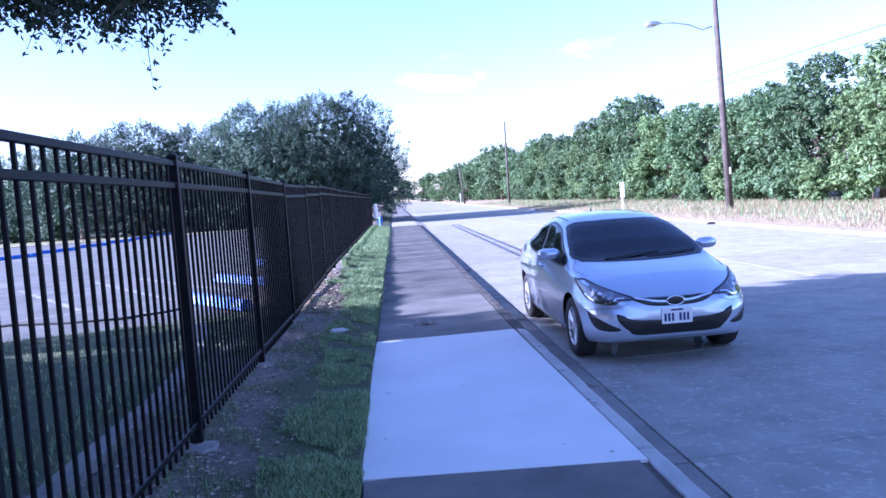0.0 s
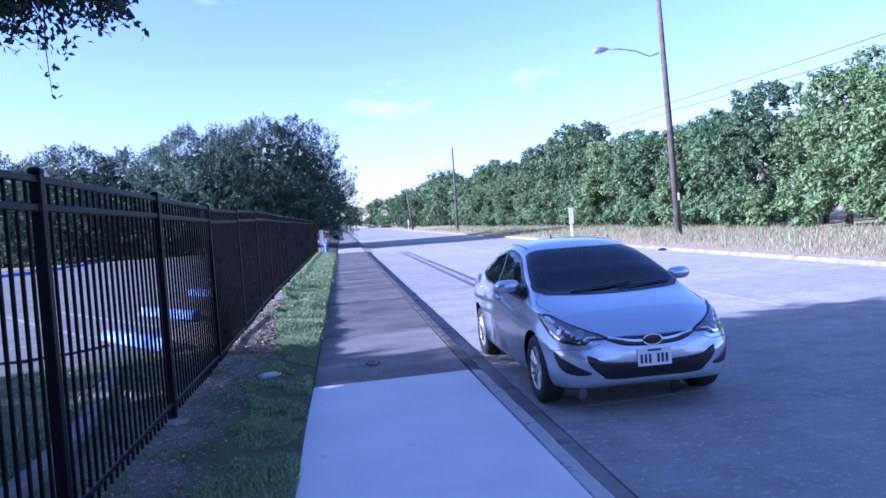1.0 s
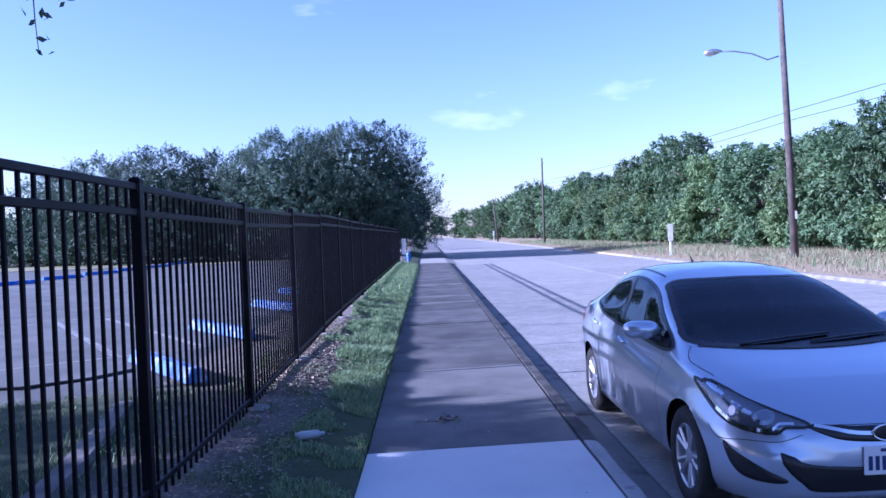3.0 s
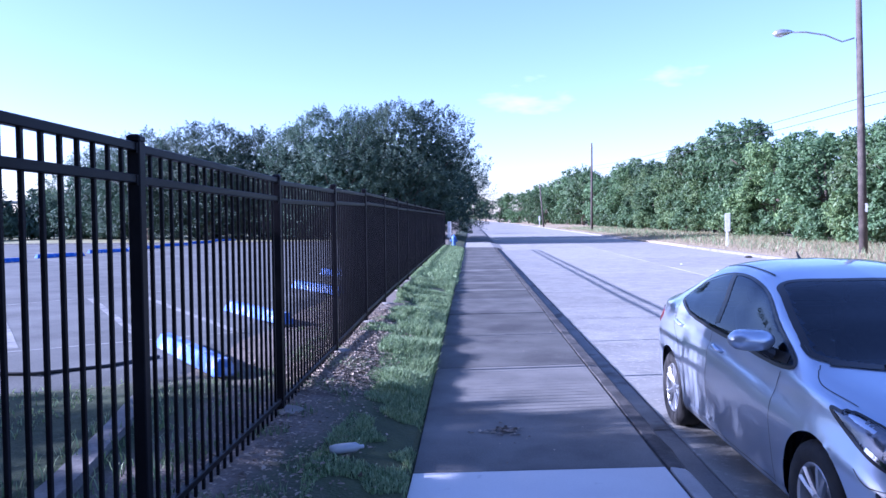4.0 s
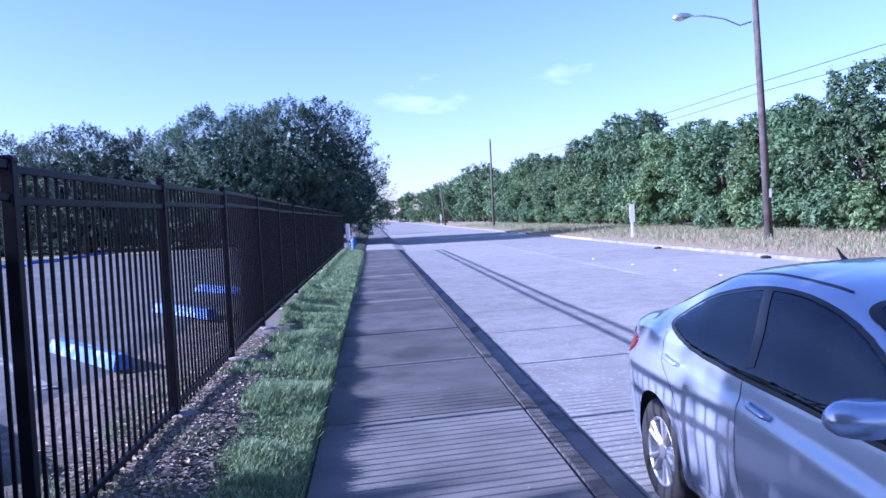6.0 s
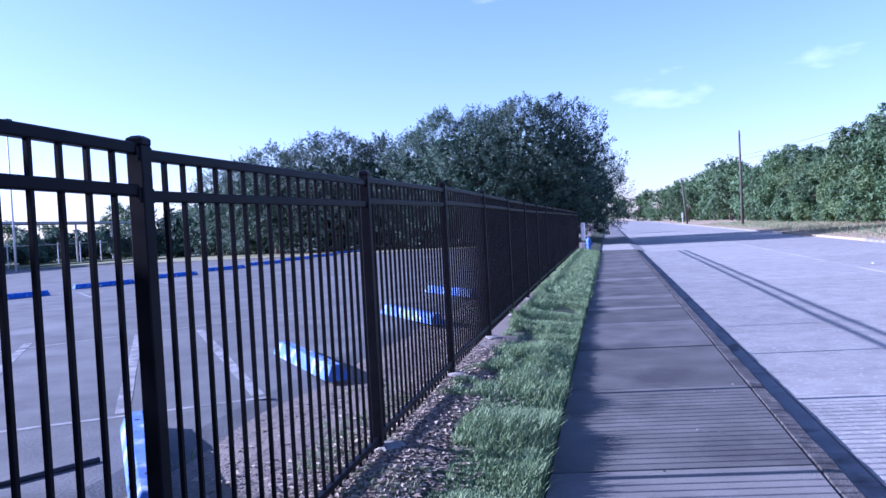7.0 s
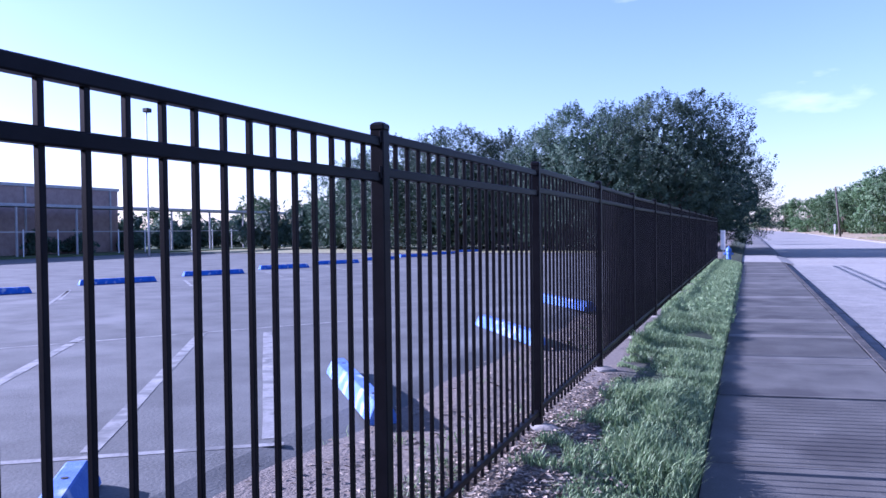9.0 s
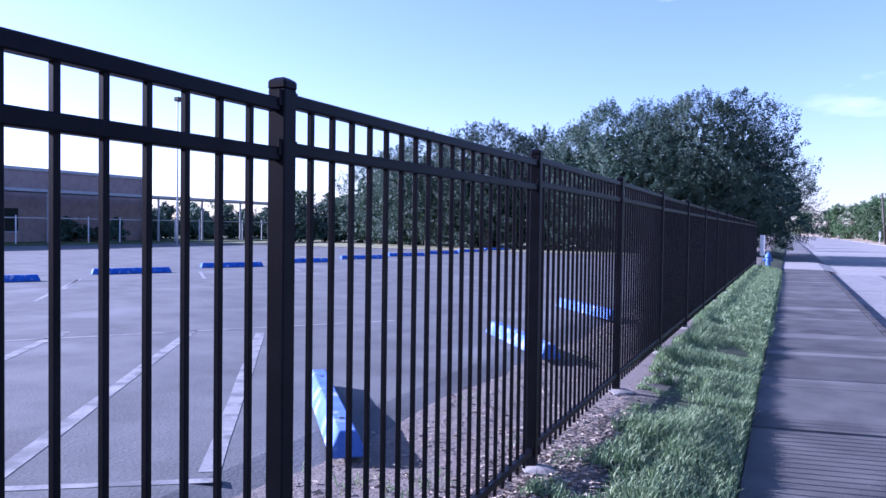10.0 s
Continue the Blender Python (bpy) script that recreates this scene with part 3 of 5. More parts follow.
for x0, ya, yb, step in ((28.5, 18, 125, 5.6), (23, 122, 290, 7.5), (28, 130, 290, 11)):
    y = ya
    while y < yb:
        s = rng.uniform(0.8, 1.0) * (0.88 if y < 60 else 0.92 if y < 100 else 1.3 if y < 140 else 1.65)
        places.append((pose(x0 + rng.uniform(-1.2, 1.2), y, 0.05, 0, 0, rng.uniform(0, 360)) @ Matrix.Diagonal((s, s, s, 1)), rng.randrange(2)))
        y += step * rng.uniform(0.8, 1.2)
for x, y, s in ((17, 170, 1.0), (16.5, 190, 1.1), (17, 215, 1.3), (16, 240, 1.4), (15, 262, 1.5), (12, 285, 1.4), (5, 300, 1.3), (-2, 290, 1.3), (15, 300, 1.3), (8, 330, 1.3), (0, 335, 1.2), (-8, 320, 1.3), (-15, 300, 1.3), (-7, 90, 0.9), (-7, 105, 0.9), (-6, 130, 1.0), (-5, 160, 1.1), (-6, 200, 1.3), (-5, 240, 1.4)):
    places.append((pose(x, y, 0, 0, 0, rng.uniform(0, 360)) @ Matrix.Diagonal((s, s, s, 1)), rng.randrange(2)))
stand(back, places, "tall green tree standing back in the wood", "trees of the roadside wood")
bushes = [tree(0, 0, 2.6, 1.7, (M_LEAF_R2, M_LEAF_R)[i], 61 + i, 3200, 0.12, low=0.05, name="bush", trunk=0.04, nlobes=9, shoots=3) for i in range(2)]
places = []
y = 20.0
while y < 120:
    s = rng.uniform(0.6, 1.2)
    places.append((pose(20.6 + rng.uniform(-0.6, 0.8), y, 0.03, 0, 0, rng.uniform(0, 360)) @ Matrix.Diagonal((s, s, s, 1)), rng.randrange(2)))
    y += rng.uniform(2.6, 4.6)
for i, (m, k) in enumerate(places):
    o = bushes[k] if bushes[k].get("label") is None else copy_thing(bushes[k], m)
    o.matrix_basis = m
    tagged(o, "low green bush in front of the wood", "bush", "bushes along the wood")
def oak(x, y, height, radius, seed, count):
    """A dome of upswept leafy sprays round a dense inner crown, on a forked trunk."""
    rng = np.random.default_rng(seed)
    t = empty("oak_tree", x, y, -0.03)
    sprays = count // 26
    a = rng.random(sprays) * 6.283
    f = rng.random(sprays) ** 0.8
    lump = 1 + 0.10 * np.sin(3 * a + seed) + 0.08 * np.sin(7 * a + 5 * f * 3 + seed) + 0.09 * np.sin(9 * f + 2 * a)
    prof = np.where(f < 0.4, 0.80 + 0.5 * f, np.sqrt(np.clip(1 - ((f - 0.4) / 0.62) ** 2, 0, 1)))
    rr = radius * prof * lump * (0.55 + 0.45 * rng.random(sprays) ** 0.45)
    z = height * (0.06 + 0.90 * f) * (1 + 0.05 * np.sin(4 * a + seed))
    base = np.stack([rr * np.cos(a), rr * np.sin(a), z], axis=1)
    d = np.stack([np.cos(a) * (1 - 0.6 * f), np.sin(a) * (1 - 0.6 * f), 0.15 + 0.9 * f], axis=1) + 0.4 * rng.normal(size=(sprays, 3))
    d /= np.linalg.norm(d, axis=1)[:, None]
    k = rng.integers(0, sprays, count)
    along = rng.random(count)
    c = base[k] + d[k] * (along * (0.35 + 0.5 * rng.random(sprays)[k]))[:, None] + rng.normal(size=(count, 3)) * (0.13 * (1.15 - along))[:, None]
    tilt = rng.normal(size=(sprays, 3))
    nrm = 0.6 * d[k] + 0.45 * tilt[k] + rng.normal(size=(count, 3)) * 0.32 + np.array([0, 0, 0.35])
    s = 0.062 * (0.6 + 0.8 * rng.random(count))
    m = 2600
    q = rng.normal(size=(m, 3))
    q *= (rng.random(m) ** 0.4 / np.linalg.norm(q, axis=1))[:, None]
    q = q * np.array([radius * 0.78, radius * 0.78, height * 0.36]) + np.array([0, 0, height * 0.50])
    c = np.vstack([c, q])
    nrm = np.vstack([nrm, rng.normal(size=(m, 3))])
    nrm /= np.linalg.norm(nrm, axis=1)[:, None]
    s = np.concatenate([s, 0.30 * (0.6 + 0.6 * rng.random(m))])
    c[:, 2] = np.maximum(c[:, 2], 0.3)
    o = new("crown", leaf_mesh("crown", c, nrm, s, M_LEAF_L, rng, 0.45))
    o.parent = t
    bm = bmesh.new()
    tube(bm, [(0, 0, -0.1), (0.06, 0.02, height * 0.2), (0, 0.1, height * 0.7)], [0.3, 0.22, 0.06], 9)
    for i in range(9):
        g = i * 0.7 + seed
        tube(bm, [(0, 0, height * (0.14 + 0.02 * i)), (1.2 * math.cos(g), 1.2 * math.sin(g), height * 0.36), (radius * 0.75 * math.cos(g), radius * 0.75 * math.sin(g), height * (0.45 + 0.03 * i))], [0.14, 0.09, 0.02], 6)
    part("trunk", bm, M_BARK, t, smooth=True)
    return t


oaks = [(-4.4, 60, 9.8, 5.15, 96000), (-9.4, 59, 9.3, 4.7, 60000), (-14.2, 61, 8.2, 4.6, 48000), (-18.8, 60, 8.5, 4.5, 48000), (-23.8, 61, 8.0, 4.6, 40000), (-2.7, 70, 8.0, 4.8, 34000), (-29.5, 66, 7.4, 4.4, 30000)]
for i, (x, y, h, r, c) in enumerate(oaks):
    o = oak(x, y, h, r, 40 + i, c)
    tagged(o, "dark spreading oak tree beyond the fence", "tree", "oaks past the end of the parking lot")


def shade_tree(x, y, seed, overhang):
    """A broad tree whose shadow lies across the pavement and the road."""
    rng = random.Random(seed)
    t = empty("shade_tree", x, y, -0.03)
    lobes = []
    for i in range(64):
        a, rr = rng.uniform(0, 6.283), math.sqrt(rng.random()) * 4.9
        lx, ly = rr * math.cos(a) * 1.05, rr * math.sin(a) * 0.82
        zz = rng.uniform(2.7 if lx < 2.0 else 4.9, 8.9 - 1.6 * (rr / 4.9) ** 2)
        lobes.append((lx, ly, zz, 1.5, 1.35, 1.1))
    lobes += [(0.5, 5.2, 6.8, 1.4, 1.2, 0.9), (-1.8, 5.3, 7.1, 1.4, 1.2, 1.0), (-3.6, 4.9, 7.2, 1.4, 1.2, 1.1), (1.8, 4.5, 6.6, 1.4, 1.2, 0.9)]
    for i in range(34):
        lobes.append((rng.uniform(-5.0, 1.2), rng.uniform(-4.2, 3.1), rng.uniform(3.0, 4.8), 1.4, 1.3, 0.9))
    # added low foliage, out of view, stops sun passing under the crown
    for i in range(26):
        lobes.append((rng.uniform(-4.5, -0.8), rng.uniform(-4.2, 3.6), rng.uniform(1.1, 2.9), 1.2, 1.1, 0.8))
    o = new("crown", crown_mesh("crown", lobes, 76000, 0.15, M_LEAF_L, seed, inner=0.9))
    o.parent = t
    bm = bmesh.new()
    tube(bm, [(0, 0, -0.1), (0.1, 0, 1.8), (0, 0.15, 4.5), (0.2, 0, 7.5)], [0.34, 0.27, 0.2, 0.06], 12)
    for i in range(12):
        lb = lobes[i]
        tube(bm, [(0, 0, 2.0 + 0.15 * i), (lb[0] * 0.5, lb[1] * 0.5, 2.6 + lb[2] * 0.35), lb[:3]], [0.13, 0.09, 0.03], 7)
    part("trunk", bm, M_BARK, t, smooth=True)
    if overhang:
        nrg = np.random.default_rng(seed)
        bm = bmesh.new()
        tube(bm, [(1.2, 1.0, 4.6), (3.6, 3.2, 5.0), (5.7, 4.8, 4.7)], [0.07, 0.045, 0.02], 7)
        tips = []
        for i in range(52):
            a = Vector((rng.uniform(3.8, 6.25), rng.uniform(4.2, 5.5), rng.uniform(3.95, 4.35)))
            n_seg = 5
            p = [a.copy()]
            drop = rng.uniform(0.04, 0.12)
            if i == 0:
                a = Vector((5.5, 5.25, 4.3))
                p = [a.copy()]
                drop = 0.24
            dx, dy = rng.uniform(-0.08, 0.12), rng.uniform(-0.1, 0.1)
            for j in range(n_seg):
                p.append(p[-1] + Vector((dx + rng.uniform(-0.05, 0.05), dy + rng.uniform(-0.05, 0.05), -drop)))
            tube(bm, p, [0.012, 0.010, 0.008, 0.006, 0.004, 0.003], 5)
            tube(bm, [(a.x * 0.8, a.y * 0.8, 4.95), (a.x * 0.95, a.y * 0.95, 4.9), tuple(a)], [0.02, 0.015, 0.012], 5)
            tips += [p[j].lerp(p[j + 1], f) for j in range(n_seg) for f in (0.2, 0.5, 0.8) for _ in range(4 if j < 3 else 2)]
        c = np.array([tuple(q) for q in tips])
        c = c + nrg.normal(size=c.shape) * 0.055
        extra = np.array([4.95, 4.9, 4.3]) + nrg.normal(size=(6500, 3)) * np.array([0.62, 0.45, 0.2])
        c = np.vstack([c, extra])
        nrm = nrg.normal(size=c.shape)
        nrm /= np.linalg.norm(nrm, axis=1)[:, None]
        part("branch", bm, M_BARK, t, smooth=True)
        o = new("foliage", leaf_mesh("foliage", c, nrm, 0.043 * (0.7 + 0.6 * nrg.random(len(c))), M_LEAF_L, nrg, 0.5))
        o.parent = t
    return tagged(t, "broad dark-leaved tree, largely unseen, placed to shade lawn and pavement", "tree", "shade trees of the parking lot")


shade_tree(-8.0, 3.3, 3, True)
# unseen tree, added only to keep sun off the lawn behind the fence
shade_tree(-17.0, 1.8, 14, False)
shade_tree(-8.4, -6.0, 8, False)


# ---- poles, lamp, wires, markers ----
def utility_pole(x, y, h, lean, lamp, label):
    p = empty("utility_pole", x, y, 0)
    part("shaft", tube(bmesh.new(), [(0, 0, -0.2), (lean * 0.5, 0, h * 0.5), (lean, 0, h)], [0.17, 0.14, 0.10], 14), M_POLE, p, smooth=True)
    if lamp:
        part("crossarm", boxed(lean - 0.36, lean + 0.36, -0.05, 0.05, h - 0.8, h - 0.69, bevel=0.01), M_POLE, p)
    for dx in ((-0.3, 0.3) if lamp else (-0.1, 0.1)):
        part("insulator", tube(bmesh.new(), [(lean + dx, 0, h - 0.69), (lean + dx, 0, h - 0.6), (lean + dx, 0, h - 0.54)], [0.03, 0.05, 0.02], 8), M_STEEL, p)
    if lamp:
        part("arm", tube(bmesh.new(), [(lean - 0.1, 0, 8.75), (lean - 0.6, -0.05, 8.60), (lean - 1.3, -0.12, 8.86), (lean - 2.1, -0.2, 8.97), (lean - 2.85, -0.28, 8.96)], 0.033, 8), M_STEEL, p, "curved grey steel lamp arm", smooth=True)
        bm = tube(bmesh.new(), [(lean - 2.7, -0.27, 8.98), (lean - 2.85, -0.28, 8.97), (lean - 3.1, -0.3, 8.94), (lean - 3.35, -0.33, 8.90), (lean - 3.45, -0.34, 8.87)], [0.05, 0.10, 0.15, 0.13, 0.04], 12)
        head = part("lamp_head", bm, M_STEEL, p, "pale grey cobra-head street lamp", smooth=True)
        lens = bmesh.new()
        bmesh.ops.create_uvsphere(lens, u_segments=14, v_segments=8, radius=0.11, matrix=pose(lean - 3.18, -0.31, 8.83) @ Matrix.Diagonal((1.4, 1, 0.7, 1)))
        part("lens", lens, M_WHITE, head, smooth=True)
        part("tag", boxed(-0.05, 0.05, -0.181, -0.176, 1.75, 2.1), M_WHITE, p)
    return tagged(p, label, "utility pole", "utility poles")


POLE_X, POLE_Y = 16.2, 35.6
utility_pole(POLE_X, POLE_Y, 12.15, -0.38, True, "weathered wooden utility pole with a street lamp arm")
utility_pole(15.9, 102.0, 11.0, 0.0, False, "weathered wooden utility pole on the straw verge")
utility_pole(13.6, 140.0, 7.6, -0.7, False, "leaning wooden utility pole far down the road")
utility_pole(17.2, -22.0, 12.4, 0.0, False, "weathered wooden utility pole on the straw verge")


def cable(points, sag, r=0.013):
    bm = bmesh.new()
    a, b = Vector(points[0]), Vector(points[1])
    pts = [tuple(a.lerp(b, i / 16) - Vector((0, 0, 4 * sag * (i / 16) * (1 - i / 16)))) for i in range(17)]
    tube(bm, pts, r, 6)
    return tagged(link("overhead_cable", bm, M_RUBBER, smooth=True), "black overhead cable strung between the utility poles", "cable", "overhead cables")


for z, s in ((6.45, 0.3), (6.05, 0.35)):
    cable([(POLE_X + 0.2, POLE_Y, z), (15.95, 102, z + 1.6)], s)
    cable([(POLE_X + 0.2, POLE_Y, z), (17.3, -22, z)], s)


def marker_post(x, y, h):
    p = empty("marker_post", x, y, 0.02)
    part("post", boxed(-0.055, 0.055, -0.03, 0.03, -0.05, h - 0.2, bevel=0.006), M_WHITE, p)
    part("panel", boxed(-0.14, 0.14, -0.045, -0.031, h - 0.95, h, bevel=0.004), M_WHITE, p, "plain white panel")
    return tagged(p, "white marker panel on a white post in dry grass", "marker", "white markers on the verge")


marker_post(13.95, 45.3, 1.75)
marker_post(13.4, 146, 1.9)


def hydrant(x, y, z):
    p = empty("fire_hydrant", x, y, z)
    part("barrel", tube(bmesh.new(), [(0, 0, -0.05), (0, 0, 0.04), (0, 0, 0.05), (0, 0, 0.46), (0, 0, 0.5)], [0.16, 0.16, 0.105, 0.105, 0.14], 16), M_HYD, p, smooth=False)
    b = part("bonnet", tube(bmesh.new(), [(0, 0, 0.5), (0, 0, 0.54), (0, 0, 0.62), (0, 0, 0.68), (0, 0, 0.685), (0, 0, 0.74)], [0.14, 0.13, 0.11, 0.05, 0.03, 0.03], 16), M_HYD, p)
    for dx, dy in ((0.1, 0), (-0.1, 0), (0, -0.1)):
        part("nozzle", tube(bmesh.new(), [(dx, dy, 0.38), (dx * 1.9, dy * 1.9, 0.38), (dx * 2.1, dy * 2.1, 0.38)], [0.055, 0.06, 0.03], 10), M_HYD, p)
    return tagged(p, "blue painted fire hydrant standing in the grass", "fire hydrant")


hydrant(-0.66, 46.6, 0.02)


# ---- wheel stops ----
def wheel_stop(x, y, ang, length, label, paint):
    """A trapezoid bar with slot holes along its top."""
    p = empty("wheel_stop", x, y, LOT_Z + 0.002, ang)
    sec = [(-0.11, 0), (0.11, 0), (0.10, 0.045), (0.055, 0.152), (-0.055, 0.152), (-0.10, 0.045)]
    bm = bmesh.new()
    h = length / 2
    ends = [[bm.verts.new((s * (h - (0.05 if z > 0.06 else 0)), yy, z)) for yy, z in sec] for s in (-1, 1)]
    for i in range(6):
        bm.faces.new((ends[0][i], ends[0][(i + 1) % 6], ends[1][(i + 1) % 6], ends[1][i]))
    bm.faces.new(ends[0][::-1])
    bm.faces.new(ends[1])
    bmesh.ops.bevel(bm, geom=bm.edges[:], offset=0.008, segments=1, affect="EDGES")
    part("bar", bm, paint, p)
    for s in (-0.33, 0.33):
        part("pin_hole", tube(bmesh.new(), [(s * length, 0, 0.145), (s * length, 0, 0.1555)], 0.018, 8), M_RUBBER, p)
    return tagged(p, label, "wheel stop", "wheel stops of the parking lot")


# stops by the fence take the blue whose pale blotches stand for sunlight
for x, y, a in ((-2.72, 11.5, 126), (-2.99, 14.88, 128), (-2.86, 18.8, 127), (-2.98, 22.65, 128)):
    wheel_stop(x, y, a, 2.1, "blue-painted concrete wheel stop beside the fence, sunlit paleness in its colour", M_BLUE_SUNLIT)
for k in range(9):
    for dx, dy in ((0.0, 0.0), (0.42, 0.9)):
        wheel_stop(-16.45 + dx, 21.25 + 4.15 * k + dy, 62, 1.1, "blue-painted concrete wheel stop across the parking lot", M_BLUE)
crack = bmesh.new()
tube(crack, [(-7.6, 10.0, 0.265), (-5.5, 10.95, 0.267), (-4.6, 10.7, 0.265), (-3.9, 10.72, 0.268), (-3.4, 11.1, 0.265), (-3.1, 11.6, 0.265)], 0.018, 6)
tagged(link("hose", crack, M_RUBBER, smooth=True), "black rubber hose lying on the asphalt", "hose")


# ---- school buildings across the lot ----
def building():
    b = empty("brick_building", -52, 0, 0)
    z0 = 0.0
    part("wall", boxed(-14, 0, 24, 62.6, z0 - 0.3, 5.45), M_BRICK, b)
    part("roof", boxed(-14.1, 0.12, 23.9, 62.72, 5.45, 5.7, bevel=0.02), M_TRIM, b)
    for y in (33, 43, 53, 61.6):
        part("downpipe", boxed(0.01, 0.13, y, y + 0.14, 0.2, 5.45), M_TRIM, b)
    for y in (27, 36, 46.5):
        w = part("window", boxed(0.005, 0.03, y, y + 3.2, 0.9, 2.6), M_GLASSDARK, b)
        part("frame", boxed(0.02, 0.06, y - 0.08, y + 3.28, 0.8, 0.9), M_TRIM, w)
    bm = bmesh.new()
    q = [bm.verts.new(c) for c in ((0.02, 34.5, 5.3), (0.02, 43.0, 5.3), (4.5, 44.8, 3.98), (4.5, 32.7, 3.98))]
    low = [bm.verts.new(v.co - Vector((0, 0, 0.15))) for v in q]
    bm.faces.new(q)
    bm.faces.new(low[::-1])
    for i in range(4):
        bm.faces.new((q[i], low[i], low[(i + 1) % 4], q[(i + 1) % 4]))
    part("awning", bm, M_AWNING, b, "pale blue metal entrance roof")
    return tagged(b, "low brown brick school building with a flat roof", "building")


building()


def walkway():
    w = empty("covered_walkway", -49.5, 0, 0)
    part("roof_beam", boxed(-1.2, 1.2, 24, 97, 3.73, 3.95, bevel=0.02), M_TRIM, w)
    for k in range(14):
        part("column", tube(bmesh.new(), [(1.0, 28 + 5.35 * k, -0.2), (1.0, 28 + 5.35 * k, 3.73)], 0.09, 10), M_TRIM, w)
    return tagged(w, "white covered walkway on slim columns", "walkway")


walkway()
terrace = sheet("terrace", [(-75, 0.12), (-46.6, 0.12), (-46.5, -0.06)], 20, 110, M_LAWN)
tagged(terrace, "raised grass edge behind the parking lot", "ground", kind="structure")


grass_end = sheet("ground", [(-46.5, -0.06), (-46.4, 0.03), (-3.0, 0.03), (-2.9, -0.06)], 58.5, 100, M_VERGE)
tagged(grass_end, "dry lawn past the end of the parking lot", "ground", kind="structure")
edging = raw("kerb", [(-46.4, 58.4, -0.06), (-3.0, 58.4, -0.06), (-46.4, 58.42, 0.1), (-3.0, 58.42, 0.1), (-46.4, 58.58, 0.1), (-3.0, 58.58, 0.1), (-46.4, 58.6, -0.06), (-3.0, 58.6, -0.06)], [(0, 1, 3, 2), (2, 3, 5, 4), (4, 5, 7, 6)], M_KERB_PALE)
tagged(edging, "pale concrete kerb at the end of the parking lot", "kerb", kind="structure")


def link_fence():
    w = empty("post_and_rail_fence", -47.2, 0, 0.1)
    part("rail", boxed(-0.03, 0.03, 40, 108, 1.75, 1.82), M_STEEL, w)
    for k in range(24):
        part("post", tube(bmesh.new(), [(0, 40 + 2.95 * k, -0.1), (0, 40 + 2.95 * k, 1.95)], 0.045, 8), M_WHITE, w)
    return tagged(w, "low fence with white posts behind the lot", "fence")


link_fence()
shrubs = [tree(0, 0, 2.7, 1.9, M_LEAF_L, 81, 2500, 0.17, low=0.05, name="shrub", trunk=0.05, nlobes=9, shoots=2)]
places = [(pose(-56 + rng.uniform(-2, 2), 65.5 + 1.9 * k, 0.1, 0, 0, rng.uniform(0, 360)) @ Matrix.Diagonal((1.2, 1.2, rng.uniform(1.0, 1.35), 1)), 0) for k in range(28)]
places += [(pose(-50.8, y, 0.1, 0, 0, 40 * y) @ Matrix.Diagonal((0.7, 0.78, 0.7, 1)), 0) for y in (53.4, 57.2, 62.8)]
places += [(pose(-44 + 2.3 * k, 74 + rng.uniform(-2, 2), 0, 0, 0, rng.uniform(0, 360)) @ Matrix.Diagonal((1.25, 1.25, rng.uniform(1.2, 1.7), 1)), 0) for k in range(18)]
for i, (m, k) in enumerate(places):
    o = shrubs[0] if i == 0 else copy_thing(shrubs[0], m)
    o.matrix_basis = m
    tagged(o, "dark clipped shrub of the hedge behind the lot", "shrub", "hedge behind the parking lot")
places = [(pose(x, y, 0.1, 0, 0, rng.uniform(0, 360)) @ Matrix.Diagonal((s, s, s, 1)), i % 2) for i, (x, y, s) in enumerate(((-52, 84, 0.85), (-48, 96, 0.8), (-70, 78, 0.7), (-78, 95, 0.8), (-84, 90, 0.75), (-66, 100, 0.85), (-60, 112, 0.9), (-46, 108, 0.8), (-40, 104, 0.8), (-36, 92, 0.7), (-62, 84, 0.62), (-46, 86, 0.8), (-41, 84, 0.75), (-34, 80, 0.7), (-28, 78, 0.75), (-21, 77, 0.8), (-14, 77, 0.8)))]
stand(back, places, "green tree behind the school grounds", "trees behind the parking lot")


def flood_light():
    p = empty("floodlight_pole", -40, 53.2, -0.03)
    part("mast", tube(bmesh.new(), [(0, 0, -0.1), (0, 0, 10.6)], [0.075, 0.05], 10), M_WHITE, p, smooth=True)
    part("lamp_box", boxed(-0.15, 0.3, -0.25, 0.25, 10.4, 10.7, bevel=0.04), M_RUBBER, p, "dark grey floodlight box")
    return tagged(p, "slim grey floodlight mast in the parking lot", "floodlight")


flood_light()

# the school grounds lie on the level of the lot
GROUNDS = Matrix.Translation((0, 9, 1.62)) @ Matrix.Scale(0.855, 4) @ Matrix.Translation((0, -9, -1.62))
for ob in list(bpy.data.objects):
    kind_of = ob.name.split(".")[0]
    if ob.parent is None and (ob in (terrace, grass_end, edging) or kind_of in ("brick_building", "covered_walkway", "post_and_rail_fence", "shrub", "floodlight_pole") or ob.get("label") == "green tree behind the school grounds"):
        ob.matrix_basis = GROUNDS @ ob.matrix_basis


